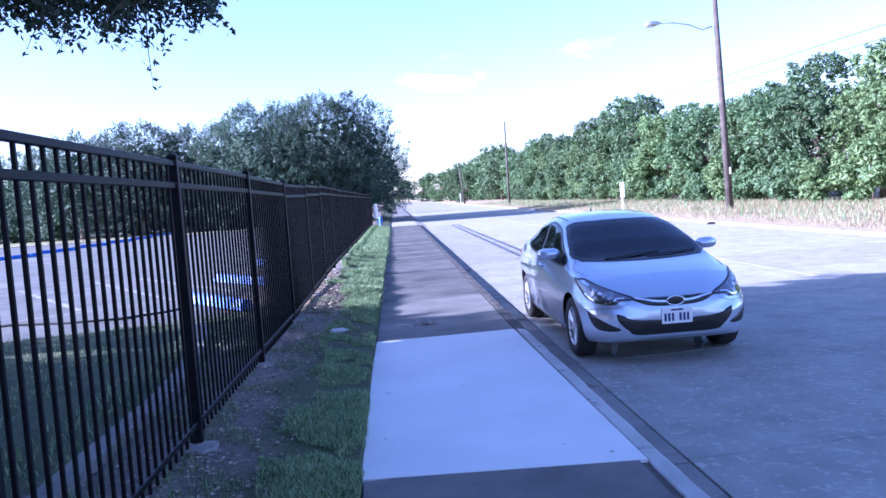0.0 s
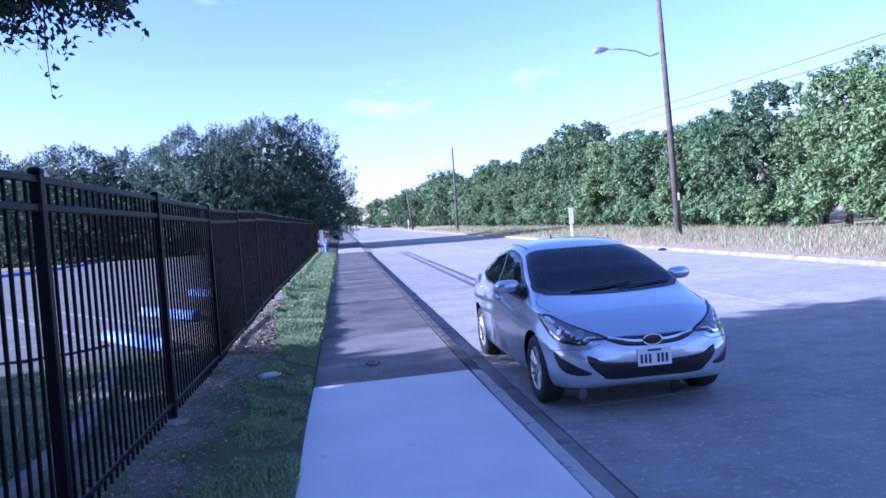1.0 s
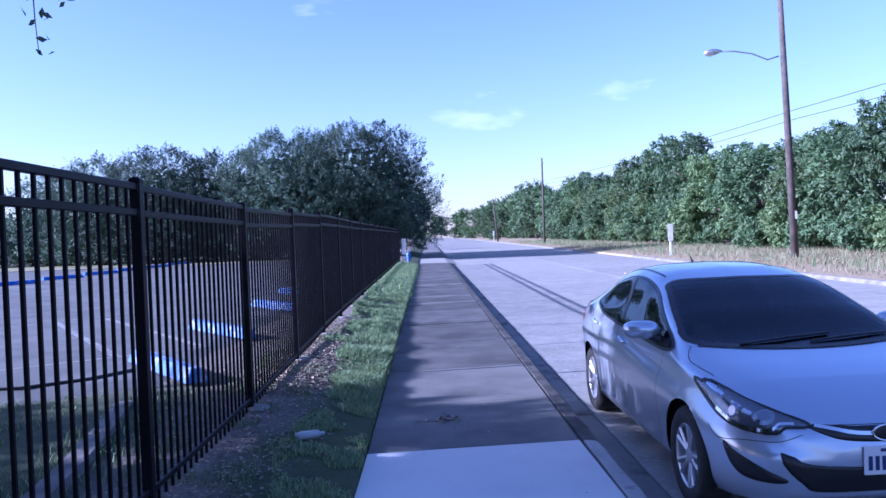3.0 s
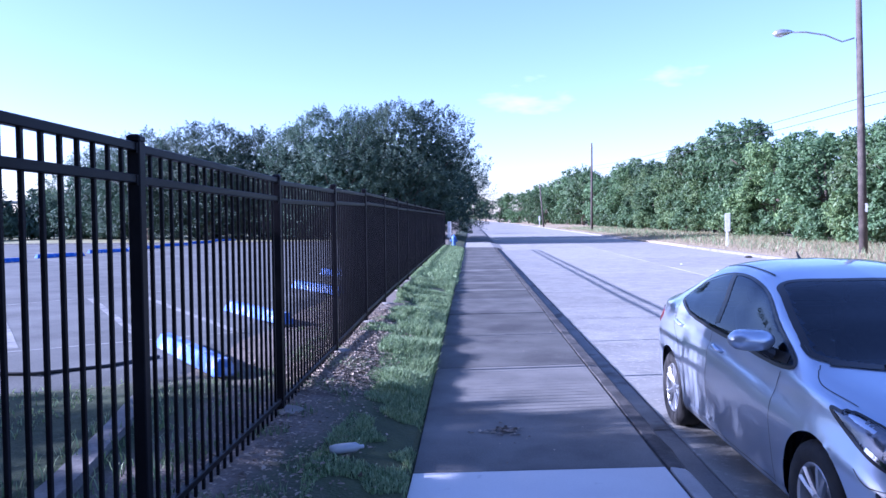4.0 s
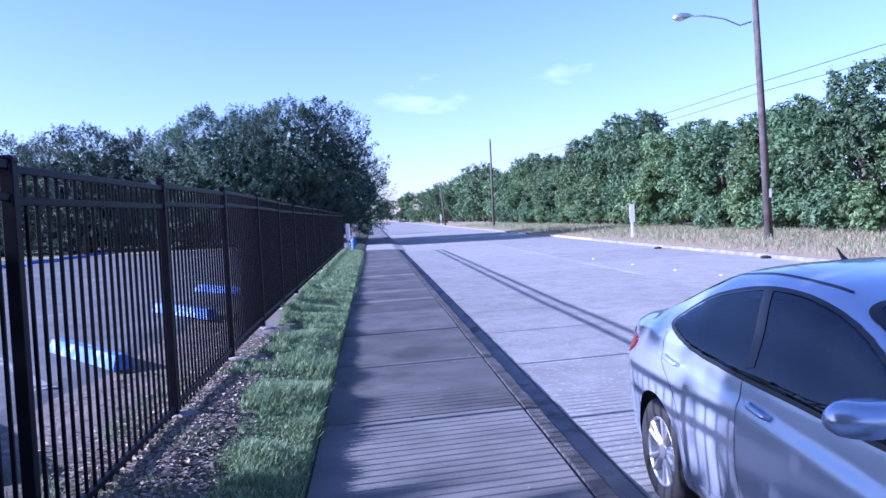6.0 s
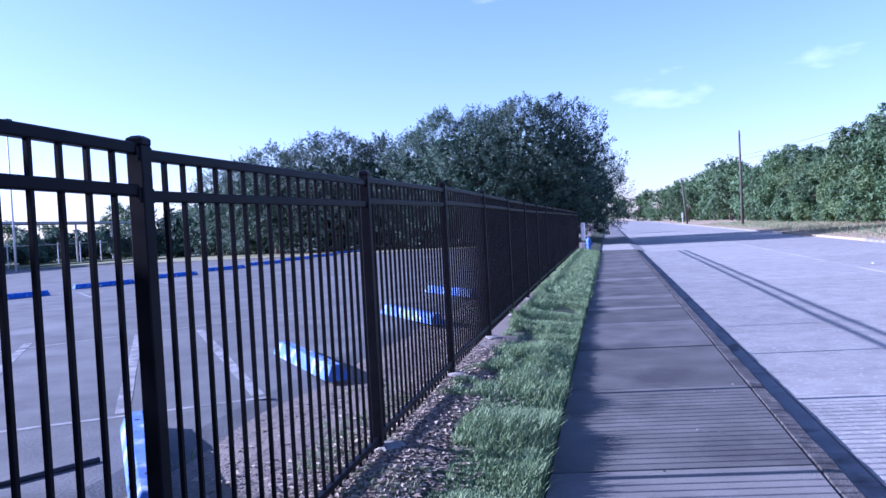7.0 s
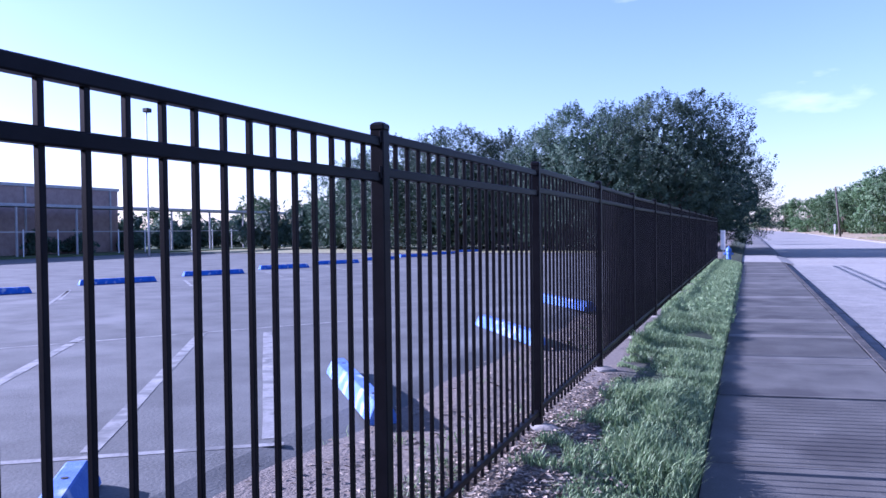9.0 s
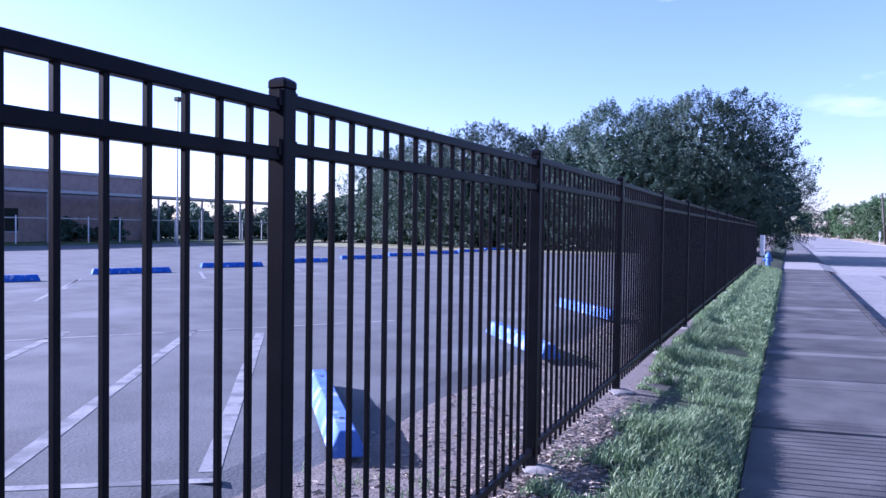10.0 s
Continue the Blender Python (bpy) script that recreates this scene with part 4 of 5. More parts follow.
# ---- car ----
def curve(pairs):
    """A smooth line without overshoot through (at, value) pairs."""
    X = np.array([p[0] for p in pairs], float)
    Y = np.array([p[1] for p in pairs], float)
    h = np.diff(X)
    d = np.diff(Y) / h
    m = np.zeros(len(X))
    for i in range(1, len(X) - 1):
        if d[i - 1] * d[i] > 0:
            w1, w2 = 2 * h[i] + h[i - 1], h[i] + 2 * h[i - 1]
            m[i] = (w1 + w2) / (w1 / d[i - 1] + w2 / d[i])
    m[0], m[-1] = d[0], d[-1]

    def at(x):
        x = np.clip(x, X[0], X[-1])
        i = np.clip(np.searchsorted(X, x) - 1, 0, len(h) - 1)
        t = (x - X[i]) / h[i]
        return (2 * t**3 - 3 * t**2 + 1) * Y[i] + (t**3 - 2 * t**2 + t) * h[i] * m[i] + (-2 * t**3 + 3 * t**2) * Y[i + 1] + (t**3 - t**2) * h[i] * m[i + 1]
    return at


AXLE_F, AXLE_R, WHEEL_R = -1.35, 1.35, 0.318
# profiles along the car, front at -y: belly, top line, widths and heights of flank, shoulder and roof edge
c_zb = curve([(-2.27, 0.40), (-2.22, 0.28), (-2.05, 0.225), (-1.0, 0.18), (1.0, 0.18), (1.9, 0.22), (2.15, 0.28), (2.28, 0.45)])
c_zt = curve([(-2.27, 0.56), (-2.22, 0.66), (-2.12, 0.725), (-1.9, 0.815), (-1.55, 0.91), (-1.33, 0.955), (-1.2, 0.985), (-0.7, 1.2), (-0.22, 1.385), (0.1, 1.448), (0.5, 1.468), (0.9, 1.435), (1.25, 1.335), (1.6, 1.19), (1.78, 1.12), (2.05, 1.085), (2.2, 1.05), (2.28, 0.80)])
c_wm = curve([(-2.27, 0.30), (-2.24, 0.52), (-2.15, 0.66), (-2.0, 0.765), (-1.75, 0.84), (-1.35, 0.875), (-0.6, 0.878), (0.6, 0.884), (1.35, 0.885), (1.75, 0.855), (2.0, 0.80), (2.17, 0.70), (2.28, 0.45)])
c_zm = curve([(-2.27, 0.47), (-2.0, 0.52), (-1.3, 0.62), (0.0, 0.60), (1.4, 0.70), (2.0, 0.74), (2.28, 0.62)])
c_ws = curve([(-2.27, 0.25), (-2.22, 0.44), (-2.12, 0.58), (-1.95, 0.69), (-1.6, 0.785), (-1.2, 0.825), (-0.6, 0.82), (0.5, 0.825), (1.35, 0.825), (1.7, 0.79), (2.0, 0.72), (2.2, 0.58), (2.28, 0.36)])
c_zs = curve([(-2.27, 0.53), (-2.22, 0.60), (-2.1, 0.67), (-1.9, 0.745), (-1.5, 0.85), (-1.1, 0.885), (-0.6, 0.895), (0.2, 0.925), (1.0, 0.975), (1.6, 1.01), (2.05, 1.005), (2.2, 0.95), (2.28, 0.74)])
c_wr = curve([(-2.27, 0.16), (-2.1, 0.42), (-1.6, 0.62), (-1.15, 0.735), (-0.65, 0.70), (-0.05, 0.61), (0.5, 0.59), (0.9, 0.58), (1.3, 0.58), (1.7, 0.60), (2.05, 0.58), (2.28, 0.25)])
c_dr = curve([(-2.27, 0.01), (-2.1, 0.015), (-1.5, 0.025), (-1.05, 0.03), (-0.6, 0.06), (-0.1, 0.085), (0.5, 0.09), (1.0, 0.08), (1.4, 0.05), (1.75, 0.02), (2.28, 0.03)])


def car_section(y, count):
    zb, zt, wm, zm, ws, zs, wr, dr = (float(c(y)) for c in (c_zb, c_zt, c_wm, c_zm, c_ws, c_zs, c_wr, c_dr))
    pts = [(0, zb), (wm * 0.55, zb), (wm * 0.90, zb + 0.015), (wm * 0.965, zb + 0.10 * min(1, (zm - zb) / 0.3)), (wm * 0.985, (zb + zm) / 2 + 0.03), (wm, zm),
           (wm * 0.35 + ws * 0.65, zs - 0.10 * min(1.0, (zs - zm) / 0.3)), (ws, zs), (ws * 0.5 + wr * 0.5 + 0.012, zs * 0.5 + (zt - dr) * 0.5), (wr, zt - dr), (wr * 0.82, zt - dr * 0.42), (wr * 0.5, zt - dr * 0.12), (0, zt)]
    a = np.array(pts, float)
    crease = 0.80 + 0.075 * y
    s = np.concatenate([[0], np.cumsum(np.maximum(0.004, np.hypot(*np.diff(a, axis=0).T)))])
    cx, cz = curve(list(zip(s, a[:, 0]))), curve(list(zip(s, a[:, 1])))
    t = np.linspace(0, 1, count) * s[-1]
    xs, hs = cx(t), cz(t)
    fade = min(1.0, max(0.0, (y + 1.25) / 0.8)) * min(1.0, max(0.0, (2.0 - y) / 0.3))
    xs = xs + 0.016 * fade * np.clip(1 - np.abs(hs - crease) / np.where(hs > crease, 0.045, 0.16), 0, 1) * (xs > 0.6)
    return np.stack([xs, hs], axis=1)


def car_shell():
    """The closed outer skin as a fine grid of quads."""
    ys = np.concatenate([np.linspace(-2.27, -2.1, 26)[:-1], np.linspace(-2.1, 2.1, 270)[:-1], np.linspace(2.1, 2.28, 24)])
    half = 96
    bm = bmesh.new()
    rings = []
    for y in ys:
        s = car_section(float(y), half)
        ring = [bm.verts.new((float(x), float(y), float(z))) for x, z in s]
        ring += [bm.verts.new((-float(x), float(y), float(z))) for x, z in s[-2:0:-1]]
        rings.append(ring)
    k = len(rings[0])
    for a, b in zip(rings, rings[1:]):
        for i in range(k):
            bm.faces.new((a[i], b[i], b[(i + 1) % k], a[(i + 1) % k]))
    bm.faces.new(rings[0])
    bm.faces.new(rings[-1][::-1])
    bmesh.ops.recalc_face_normals(bm, faces=bm.faces[:])
    return bm


def smooth_outline(pts, closed=True, per=6):
    """A rounded line through points."""
    P = [Vector(p) for p in pts]
    n_p = len(P)
    out = []
    for i in range(n_p if closed else n_p - 1):
        p0, p1, p2, p3 = (P[(i + j) % n_p] if closed else P[min(max(i + j, 0), n_p - 1)] for j in (-1, 0, 1, 2))
        for j in range(per):
            t = j / per
            out.append(0.5 * (2 * p1 + (p2 - p0) * t + (2 * p0 - 5 * p1 + 4 * p2 - p3) * t**2 + (3 * p1 - p0 - 3 * p2 + p3) * t**3))
    if not closed:
        out.append(P[-1])
    return out


def mirror_x(pts):
    return [(-x, y, z) for x, y, z in pts][::-1]


def build_car(x, y, z, turn):
    from mathutils.bvhtree import BVHTree
    car = empty("car", x, y, z, turn)
    shell = car_shell()
    skin = BVHTree.FromBMesh(shell)

    def on(p, off):
        q, nrm, _, _ = skin.find_nearest(Vector(p))
        return q + nrm * off, nrm

    def patch(name, pts, material, off=0.004, cuts=9, parent=car, label="", rounded=True, depth=0.012):
        """A panel with a crisp outline laid on the skin."""
        bm = bmesh.new()
        line = smooth_outline(pts) if rounded else [Vector(p) for p in pts]
        face = bm.faces.new([bm.verts.new(p) for p in line])
        bmesh.ops.triangulate(bm, faces=[face], ngon_method="BEAUTY")
        for _ in range(cuts):
            long = [e for e in bm.edges if e.calc_length() > 0.032]
            if not long:
                break
            bmesh.ops.subdivide_edges(bm, edges=long, cuts=1, use_grid_fill=False)
            bmesh.ops.triangulate(bm, faces=[fc for fc in bm.faces if len(fc.verts) > 3])
        for v in bm.verts:
            v.co, _ = on(v.co, off)
        rim = [e for e in bm.edges if e.is_boundary]
        r = bmesh.ops.extrude_edge_only(bm, edges=rim)
        for v in r["geom"]:
            if isinstance(v, bmesh.types.BMVert):
                q, nrm = on(v.co, 0)
                v.co = q - nrm * depth
        bmesh.ops.recalc_face_normals(bm, faces=bm.faces[:])
        c = sum((fc.calc_center_median() for fc in bm.faces), Vector()) / len(bm.faces)
        _, nrm = on(c, 0)
        if sum(fc.normal.dot(nrm) * fc.calc_area() for fc in bm.faces) < 0:
            bmesh.ops.reverse_faces(bm, faces=bm.faces[:])
        return part(name, bm, material, parent, label, smooth=True)

    def ribbon(name, pts, width, material, off=0.002, parent=car, closed=False):
        line = smooth_outline(pts, closed, 22)
        bm = bmesh.new()
        prev = None
        for i, p in enumerate(line + ([line[0]] if closed else [])):
            q, nrm = on(p, off)
            d = (line[(i + 1) % len(line)] - line[i - 1]) if closed else (line[min(i + 1, len(line) - 1)] - line[max(i - 1, 0)])
            s = d.cross(nrm).normalized() * width / 2
            pair = (bm.verts.new(on(q + s, off)[0]), bm.verts.new(on(q - s, off)[0]))
            if prev:
                bm.faces.new((prev[0], prev[1], pair[1], pair[0]))
            prev = pair
        return part(name, bm, material, parent, smooth=True)

    # glass outlines
    belt = [(-0.80, 0.955), (0.30, 1.00), (1.12, 1.05)]
    side = [(0.775, -0.97, 0.925), (0.79, 0.0, 0.94), (0.79, 0.6, 0.965), (0.77, 1.0, 0.995), (0.735, 1.30, 1.06), (0.69, 1.24, 1.16), (0.645, 1.0, 1.265), (0.62, 0.6, 1.345), (0.615, 0.2, 1.355), (0.64, -0.2, 1.285), (0.69, -0.58, 1.125)]
    half = [(0.42, -1.20, 0.98), (0.695, -1.05, 0.975), (0.69, -0.82, 1.08), (0.62, -0.42, 1.27), (0.56, -0.23, 1.36), (0.28, -0.27, 1.38)]
    screen = [(0.0, -1.24, 0.98)] + half + [(0.0, -0.28, 1.385)] + mirror_x(half)
    rear = [(0.0, 1.10, 1.36), (0.44, 1.08, 1.335), (0.50, 1.30, 1.25), (0.54, 1.62, 1.13), (0.30, 1.72, 1.12), (0.0, 1.73, 1.12), (-0.30, 1.72, 1.12), (-0.54, 1.62, 1.13), (-0.50, 1.30, 1.25), (-0.44, 1.08, 1.335)]

    # openings: wheel arches and glass
    def inside(px, py, poly):
        c = False
        j = len(poly) - 1
        for i in range(len(poly)):
            (xi, yi), (xj, yj) = poly[i], poly[j]
            if (yi > py) != (yj > py) and px < (xj - xi) * (py - yi) / (yj - yi) + xi:
                c = not c
            j = i
        return c

    def shrink(poly, k, k2=None):
        k2 = k2 or k
        cx = sum(p[0] for p in poly) / len(poly)
        cy = sum(p[1] for p in poly) / len(poly)
        return [(cx + (px - cx) * k, cy + (py - cy) * k2) for px, py in poly]

    side2 = shrink([(p.y, p.z) for p in smooth_outline(side)], 0.96, 0.84)
    scr2 = shrink([(p.x, p.y) for p in smooth_outline(screen)], 0.95)
    rear2 = shrink([(p.x, p.y) for p in smooth_outline(rear)], 0.95)
    ARCH = 0.362
    gone = []
    for fc in shell.faces:
        c = fc.calc_center_median()
        if abs(c.x) > 0.45 and c.z < 0.75 and any((c.y - a) ** 2 + (c.z - WHEEL_R) ** 2 < ARCH**2 for a in (AXLE_F, AXLE_R)):
            gone.append(fc)
        elif c.z > 0.93 and abs(c.x) > 0.5 and abs(fc.normal.x) > 0.55 and inside(c.y, c.z, side2):
            gone.append(fc)
        elif c.z > 0.95 and fc.normal.z > 0.3 and (inside(c.x, c.y, scr2) or inside(c.x, c.y, rear2)):
            gone.append(fc)
    bmesh.ops.delete(shell, geom=gone, context="FACES")
    for v in shell.verts:
        if abs(v.co.x) > 0.45 and v.co.z < 0.8:
            for a in (AXLE_F, AXLE_R):
                d = Vector((v.co.y - a, v.co.z - WHEEL_R))
                if v.is_boundary and d.length < ARCH * 1.09:
                    d = d.normalized() * ARCH
                    v.co.y, v.co.z = a + d.x, WHEEL_R + d.y
    part("body", shell, M_PAINT, car, "silver metallic body shell", smooth=True)
    for a in (AXLE_F, AXLE_R):
        for s in (-1, 1):
            bm = bmesh.new()
            n_s = 28
            ring = [(a + ARCH * math.cos(t), WHEEL_R + ARCH * math.sin(t)) for t in (math.pi * (-0.1 + 1.2 * i / n_s) for i in range(n_s + 1))]
            rows = [[bm.verts.new((s * xx, yy, max(zz, 0.16))) for yy, zz in ring] for xx in (0.52, 0.70, 0.80)]
            for ra, rb in zip(rows, rows[1:]):
                for i in range(n_s):
                    bm.faces.new((ra[i], ra[i + 1], rb[i + 1], rb[i]))
            bm.faces.new(rows[0])
            part("arch_liner", bm, M_RUBBER, car)

    # glazing
    for sgn in (1, -1):
        pts = side if sgn == 1 else mirror_x(side)
        g = patch("side_glass", pts, M_GLASS, 0.004, depth=0.002)
        ribbon("window_trim", pts, 0.022, M_TRIMBLACK, 0.007, closed=True)
        ribbon("pillar", [(sgn * 0.75, 0.33, 0.99), (sgn * 0.69, 0.38, 1.17), (sgn * 0.60, 0.46, 1.345)], 0.075, M_TRIMBLACK, 0.007)
    patch("windscreen", screen, M_SCREEN, 0.004, depth=0.002)
    ribbon("screen_band", screen, 0.045, M_TRIMBLACK, 0.006, closed=True)
    patch("rear_window", rear, M_SCREEN, 0.004, depth=0.002)
    ribbon("screen_band", rear, 0.03, M_TRIMBLACK, 0.006, closed=True)
    ribbon("cowl", [(-0.67, -1.12, 0.975), (-0.36, -1.22, 0.975), (0.0, -1.26, 0.975), (0.36, -1.22, 0.975), (0.67, -1.12, 0.975)], 0.06, M_TRIMBLACK, 0.007)
    for x0, x1 in ((-0.42, 0.22), (0.05, 0.62)):
        w = bmesh.new()
        p0 = on((x0, -1.20, 0.98), 0.015)[0]
        p1 = on(((x0 + x1) / 2, -1.15, 1.01), 0.02)[0]
        p2 = on((x1, -1.10, 1.03), 0.018)[0]
        part("wiper", tube(w, [tuple(p0), tuple(p1), tuple(p2)], 0.009, 6), M_TRIMBLACK, car)

    # roof channels, panel gaps
    for s in (-1, 1):
        ribbon("roof_channel", [(s * 0.53, -0.05, 1.37), (s * 0.525, 0.5, 1.41), (s * 0.50, 1.05, 1.36)], 0.014, M_TRIMBLACK, 0.003)
        gap = [(s * 0.82, -0.86, 0.90), (s * 0.87, -0.83, 0.70), (s * 0.87, -0.84, 0.45), (s * 0.85, -0.86, 0.27)]
        ribbon("panel_gap", gap, 0.0055, M_GAP)
        ribbon("panel_gap", [(s * 0.82, 0.36, 0.97), (s * 0.88, 0.34, 0.70), (s * 0.87, 0.32, 0.45), (s * 0.85, 0.30, 0.27)], 0.0055, M_GAP)
        ribbon("panel_gap", [(s * 0.79, 1.30, 1.04), (s * 0.85, 1.24, 0.88), (s * 0.88, 1.02, 0.70), (s * 0.87, 0.93, 0.45), (s * 0.85, 0.86, 0.27)], 0.0055, M_GAP)
        ribbon("panel_gap", [(s * 0.83, -0.86, 0.27), (s * 0.85, 0.3, 0.26), (s * 0.84, 0.9, 0.27)], 0.0055, M_GAP)
        ribbon("panel_gap", [(s * 0.715, -1.12, 0.96), (s * 0.77, -1.28, 0.895), (s * 0.73, -1.55, 0.86)], 0.0055, M_GAP)
        ribbon("panel_gap", [(s * 0.84, -1.72, 0.62), (s * 0.80, -1.86, 0.56), (s * 0.60, -2.13, 0.57), (s * 0.45, -2.2, 0.62)], 0.005, M_GAP)
        ribbon("panel_gap", [(s * 0.85, 1.70, 0.62), (s * 0.83, 1.86, 0.70), (s * 0.80, 1.97, 0.78)], 0.005, M_GAP)
        ribbon("panel_gap", [(s * 0.62, 1.72, 1.08), (s * 0.64, 2.0, 1.06), (s * 0.60, 2.2, 0.95)], 0.0055, M_GAP)
        # door crease: a slim raised moulding of the door skin
        ribbon("sill_moulding", [(s * 0.86, -0.82, 0.30), (s * 0.87, 0.0, 0.31), (s * 0.86, 0.9, 0.32)], 0.028, M_PAINT, 0.008)
        for hy, hz in ((0.17, 0.855), (1.12, 0.905)):
            bm = bmesh.new()
            q, nrm = on((s * 0.86, hy, hz), 0.022)
            tube(bm, [(q.x - s * 0.022, hy - 0.10, q.z - 0.012), (q.x, hy - 0.07, q.z - 0.008), (q.x, hy + 0.06, q.z + 0.006), (q.x - s * 0.022, hy + 0.10, q.z + 0.01)], [0.010, 0.014, 0.014, 0.010], 8)
            part("door_handle", bm, M_PAINT, car, smooth=True)
        # mirror
        bm = bmesh.new()
        bmesh.ops.create_uvsphere(bm, u_segments=20, v_segments=12, radius=1, matrix=pose(s * 0.925, -0.68, 1.05, 0, 0, s * 14) @ Matrix.Diagonal((0.135, 0.085, 0.074, 1)))
        for v in bm.verts:
            v.co.z = 1.05 + math.copysign(min(abs(v.co.z - 1.05), 0.06), v.co.z - 1.05)
        for v in bm.verts:
            if v.co.y > -0.64:
                v.co.y = -0.64 + (v.co.y + 0.64) * 0.25
        m = part("mirror", bm, M_PAINT, car, "silver door mirror", smooth=True)
        part("stalk", tube(bmesh.new(), [(s * 0.76, -0.70, 0.95), (s * 0.87, -0.67, 1.005)], [0.04, 0.03], 8), M_TRIMBLACK, m)
        face = bmesh.new()
        bmesh.ops.create_circle(face, cap_ends=True, segments=20, radius=1, matrix=pose(s * 0.925, -0.61, 1.05, 90, 0, 0) @ Matrix.Diagonal((0.10, 0.045, 1, 1)))
        part("mirror_glass", face, M_CHROME, m)
        ribbon("mirror_base", [(s * 0.75, -0.90, 0.955), (s * 0.765, -0.76, 0.96), (s * 0.77, -0.62, 0.965)], 0.06, M_TRIMBLACK, 0.006)

        # lamps
        hl = [(s * 0.40, -2.16, 0.655), (s * 0.52, -2.10, 0.600), (s * 0.66, -2.00, 0.605), (s * 0.765, -1.86, 0.655), (s * 0.825, -1.68, 0.735), (s * 0.815, -1.46, 0.835), (s * 0.76, -1.58, 0.815), (s * 0.66, -1.84, 0.755), (s * 0.53, -2.03, 0.70)]
        h = patch("headlight", hl if s == 1 else hl[::-1], M_LAMP, 0.006, label="clear headlight with dark surround")
        ribbon("bezel", hl, 0.016, M_TRIMBLACK, 0.009, h, closed=True)
        for (px, py, pz), rr in (((0.60, -2.03, 0.665), 0.062), ((0.72, -1.88, 0.71), 0.048)):
            q, nrm = on((s * px, py, pz), 0.008)
            bm = bmesh.new()
            rot = nrm.to_track_quat("Z", "Y").to_matrix().to_4x4()
            bmesh.ops.create_cone(bm, cap_ends=True, segments=20, radius1=rr, radius2=rr * 0.62, depth=0.012, matrix=Matrix.Translation(q) @ rot)
            part("reflector", bm, M_REFLECT, h, smooth=False)
        ribbon("light_guide", [(s * 0.47, -2.12, 0.635), (s * 0.60, -2.05, 0.612), (s * 0.72, -1.93, 0.64), (s * 0.79, -1.75, 0.715)], 0.02, M_CHROME, 0.011, h)
        fog = [(s * 0.80, -1.90, 0.550), (s * 0.765, -1.97, 0.520), (s * 0.67, -2.09, 0.465), (s * 0.53, -2.19, 0.385), (s * 0.60, -2.14, 0.365), (s * 0.72, -2.03, 0.380), (s * 0.77, -1.95, 0.440)]
        patch("fog_recess", fog if s == 1 else fog[::-1], M_TRIMBLACK, 0.005, label="black recess in the bumper")
        tail = [(s * 0.55, 2.225, 0.93), (s * 0.66, 2.17, 0.97), (s * 0.77, 2.03, 0.955), (s * 0.845, 1.75, 0.955), (s * 0.85, 1.80, 0.885), (s * 0.79, 2.03, 0.80), (s * 0.67, 2.19, 0.78), (s * 0.55, 2.25, 0.82)]
        patch("tail_light", tail if s == 1 else tail[::-1], M_RED, 0.007, label="red tail light")
        # sun on the flank shows a fuel lid
    ribbon("panel_gap", [(-0.40, -2.17, 0.655), (-0.2, -2.21, 0.675), (0.0, -2.22, 0.68), (0.2, -2.21, 0.675), (0.40, -2.17, 0.655)], 0.0055, M_GAP)
    grille = [(-0.42, -2.17, 0.672), (-0.2, -2.23, 0.682), (0.0, -2.24, 0.686), (0.2, -2.23, 0.682), (0.42, -2.17, 0.672), (0.27, -2.24, 0.600), (0.0, -2.25, 0.578), (-0.27, -2.24, 0.600)]
    g = patch("grille", grille, M_TRIMBLACK, 0.004, label="slim black upper grille")
    ribbon("chrome_bar", [(-0.38, -2.18, 0.665), (-0.22, -2.23, 0.637), (-0.10, -2.24, 0.625), (0.10, -2.24, 0.625), (0.22, -2.23, 0.637), (0.38, -2.18, 0.665)], 0.022, M_CHROME, 0.012, g)
    q, nrm = on((0, -2.26, 0.632), 0.016)
    bm = bmesh.new()
    ring = [(0.085 * math.cos(t), 0.0, 0.044 * math.sin(t)) for t in (2 * math.pi * i / 28 for i in range(29))]
    tube(bm, [tuple(q + Vector(p)) for p in ring], 0.007, 6, cap=False)
    part("emblem", bm, M_CHROME, car, "plain chrome oval emblem", smooth=True)
    bm = bmesh.new()
    bmesh.ops.create_uvsphere(bm, u_segments=24, v_segments=10, radius=1, matrix=Matrix.Translation(q) @ Matrix.Diagonal((0.082, 0.006, 0.041, 1)))
    part("emblem_plate", bm, M_TRIMBLACK, car, smooth=True)
    intake = [(-0.56, -2.17, 0.510), (-0.44, -2.21, 0.475), (-0.2, -2.25, 0.455), (0.0, -2.255, 0.450), (0.2, -2.25, 0.455), (0.44, -2.21, 0.475), (0.56, -2.17, 0.510), (0.47, -2.19, 0.375), (0.36, -2.215, 0.325), (0.0, -2.235, 0.315), (-0.36, -2.215, 0.325), (-0.47, -2.19, 0.375)]
    patch("lower_intake", intake, M_TRIMBLACK, 0.004, label="wide black lower air intake")
    q, nrm = on((0, -2.30, 0.47), 0.0)
    plate = part("number_plate", boxed(-0.152, 0.152, q.y - 0.02, q.y - 0.008, 0.41, 0.565, bevel=0.003), M_PLATE, car, "white number plate with dark blue bars")
    for bx0, bx1, bz0, bz1 in [(-0.06, 0.06, 0.535, 0.552)] + [(-0.128 + 0.0375 * i, -0.106 + 0.0375 * i, 0.435, 0.512) for i in range(7) if i != 3]:
        part("bar", boxed(bx0, bx1, q.y - 0.0225, q.y - 0.019, bz0, bz1), M_PLATEINK, plate)
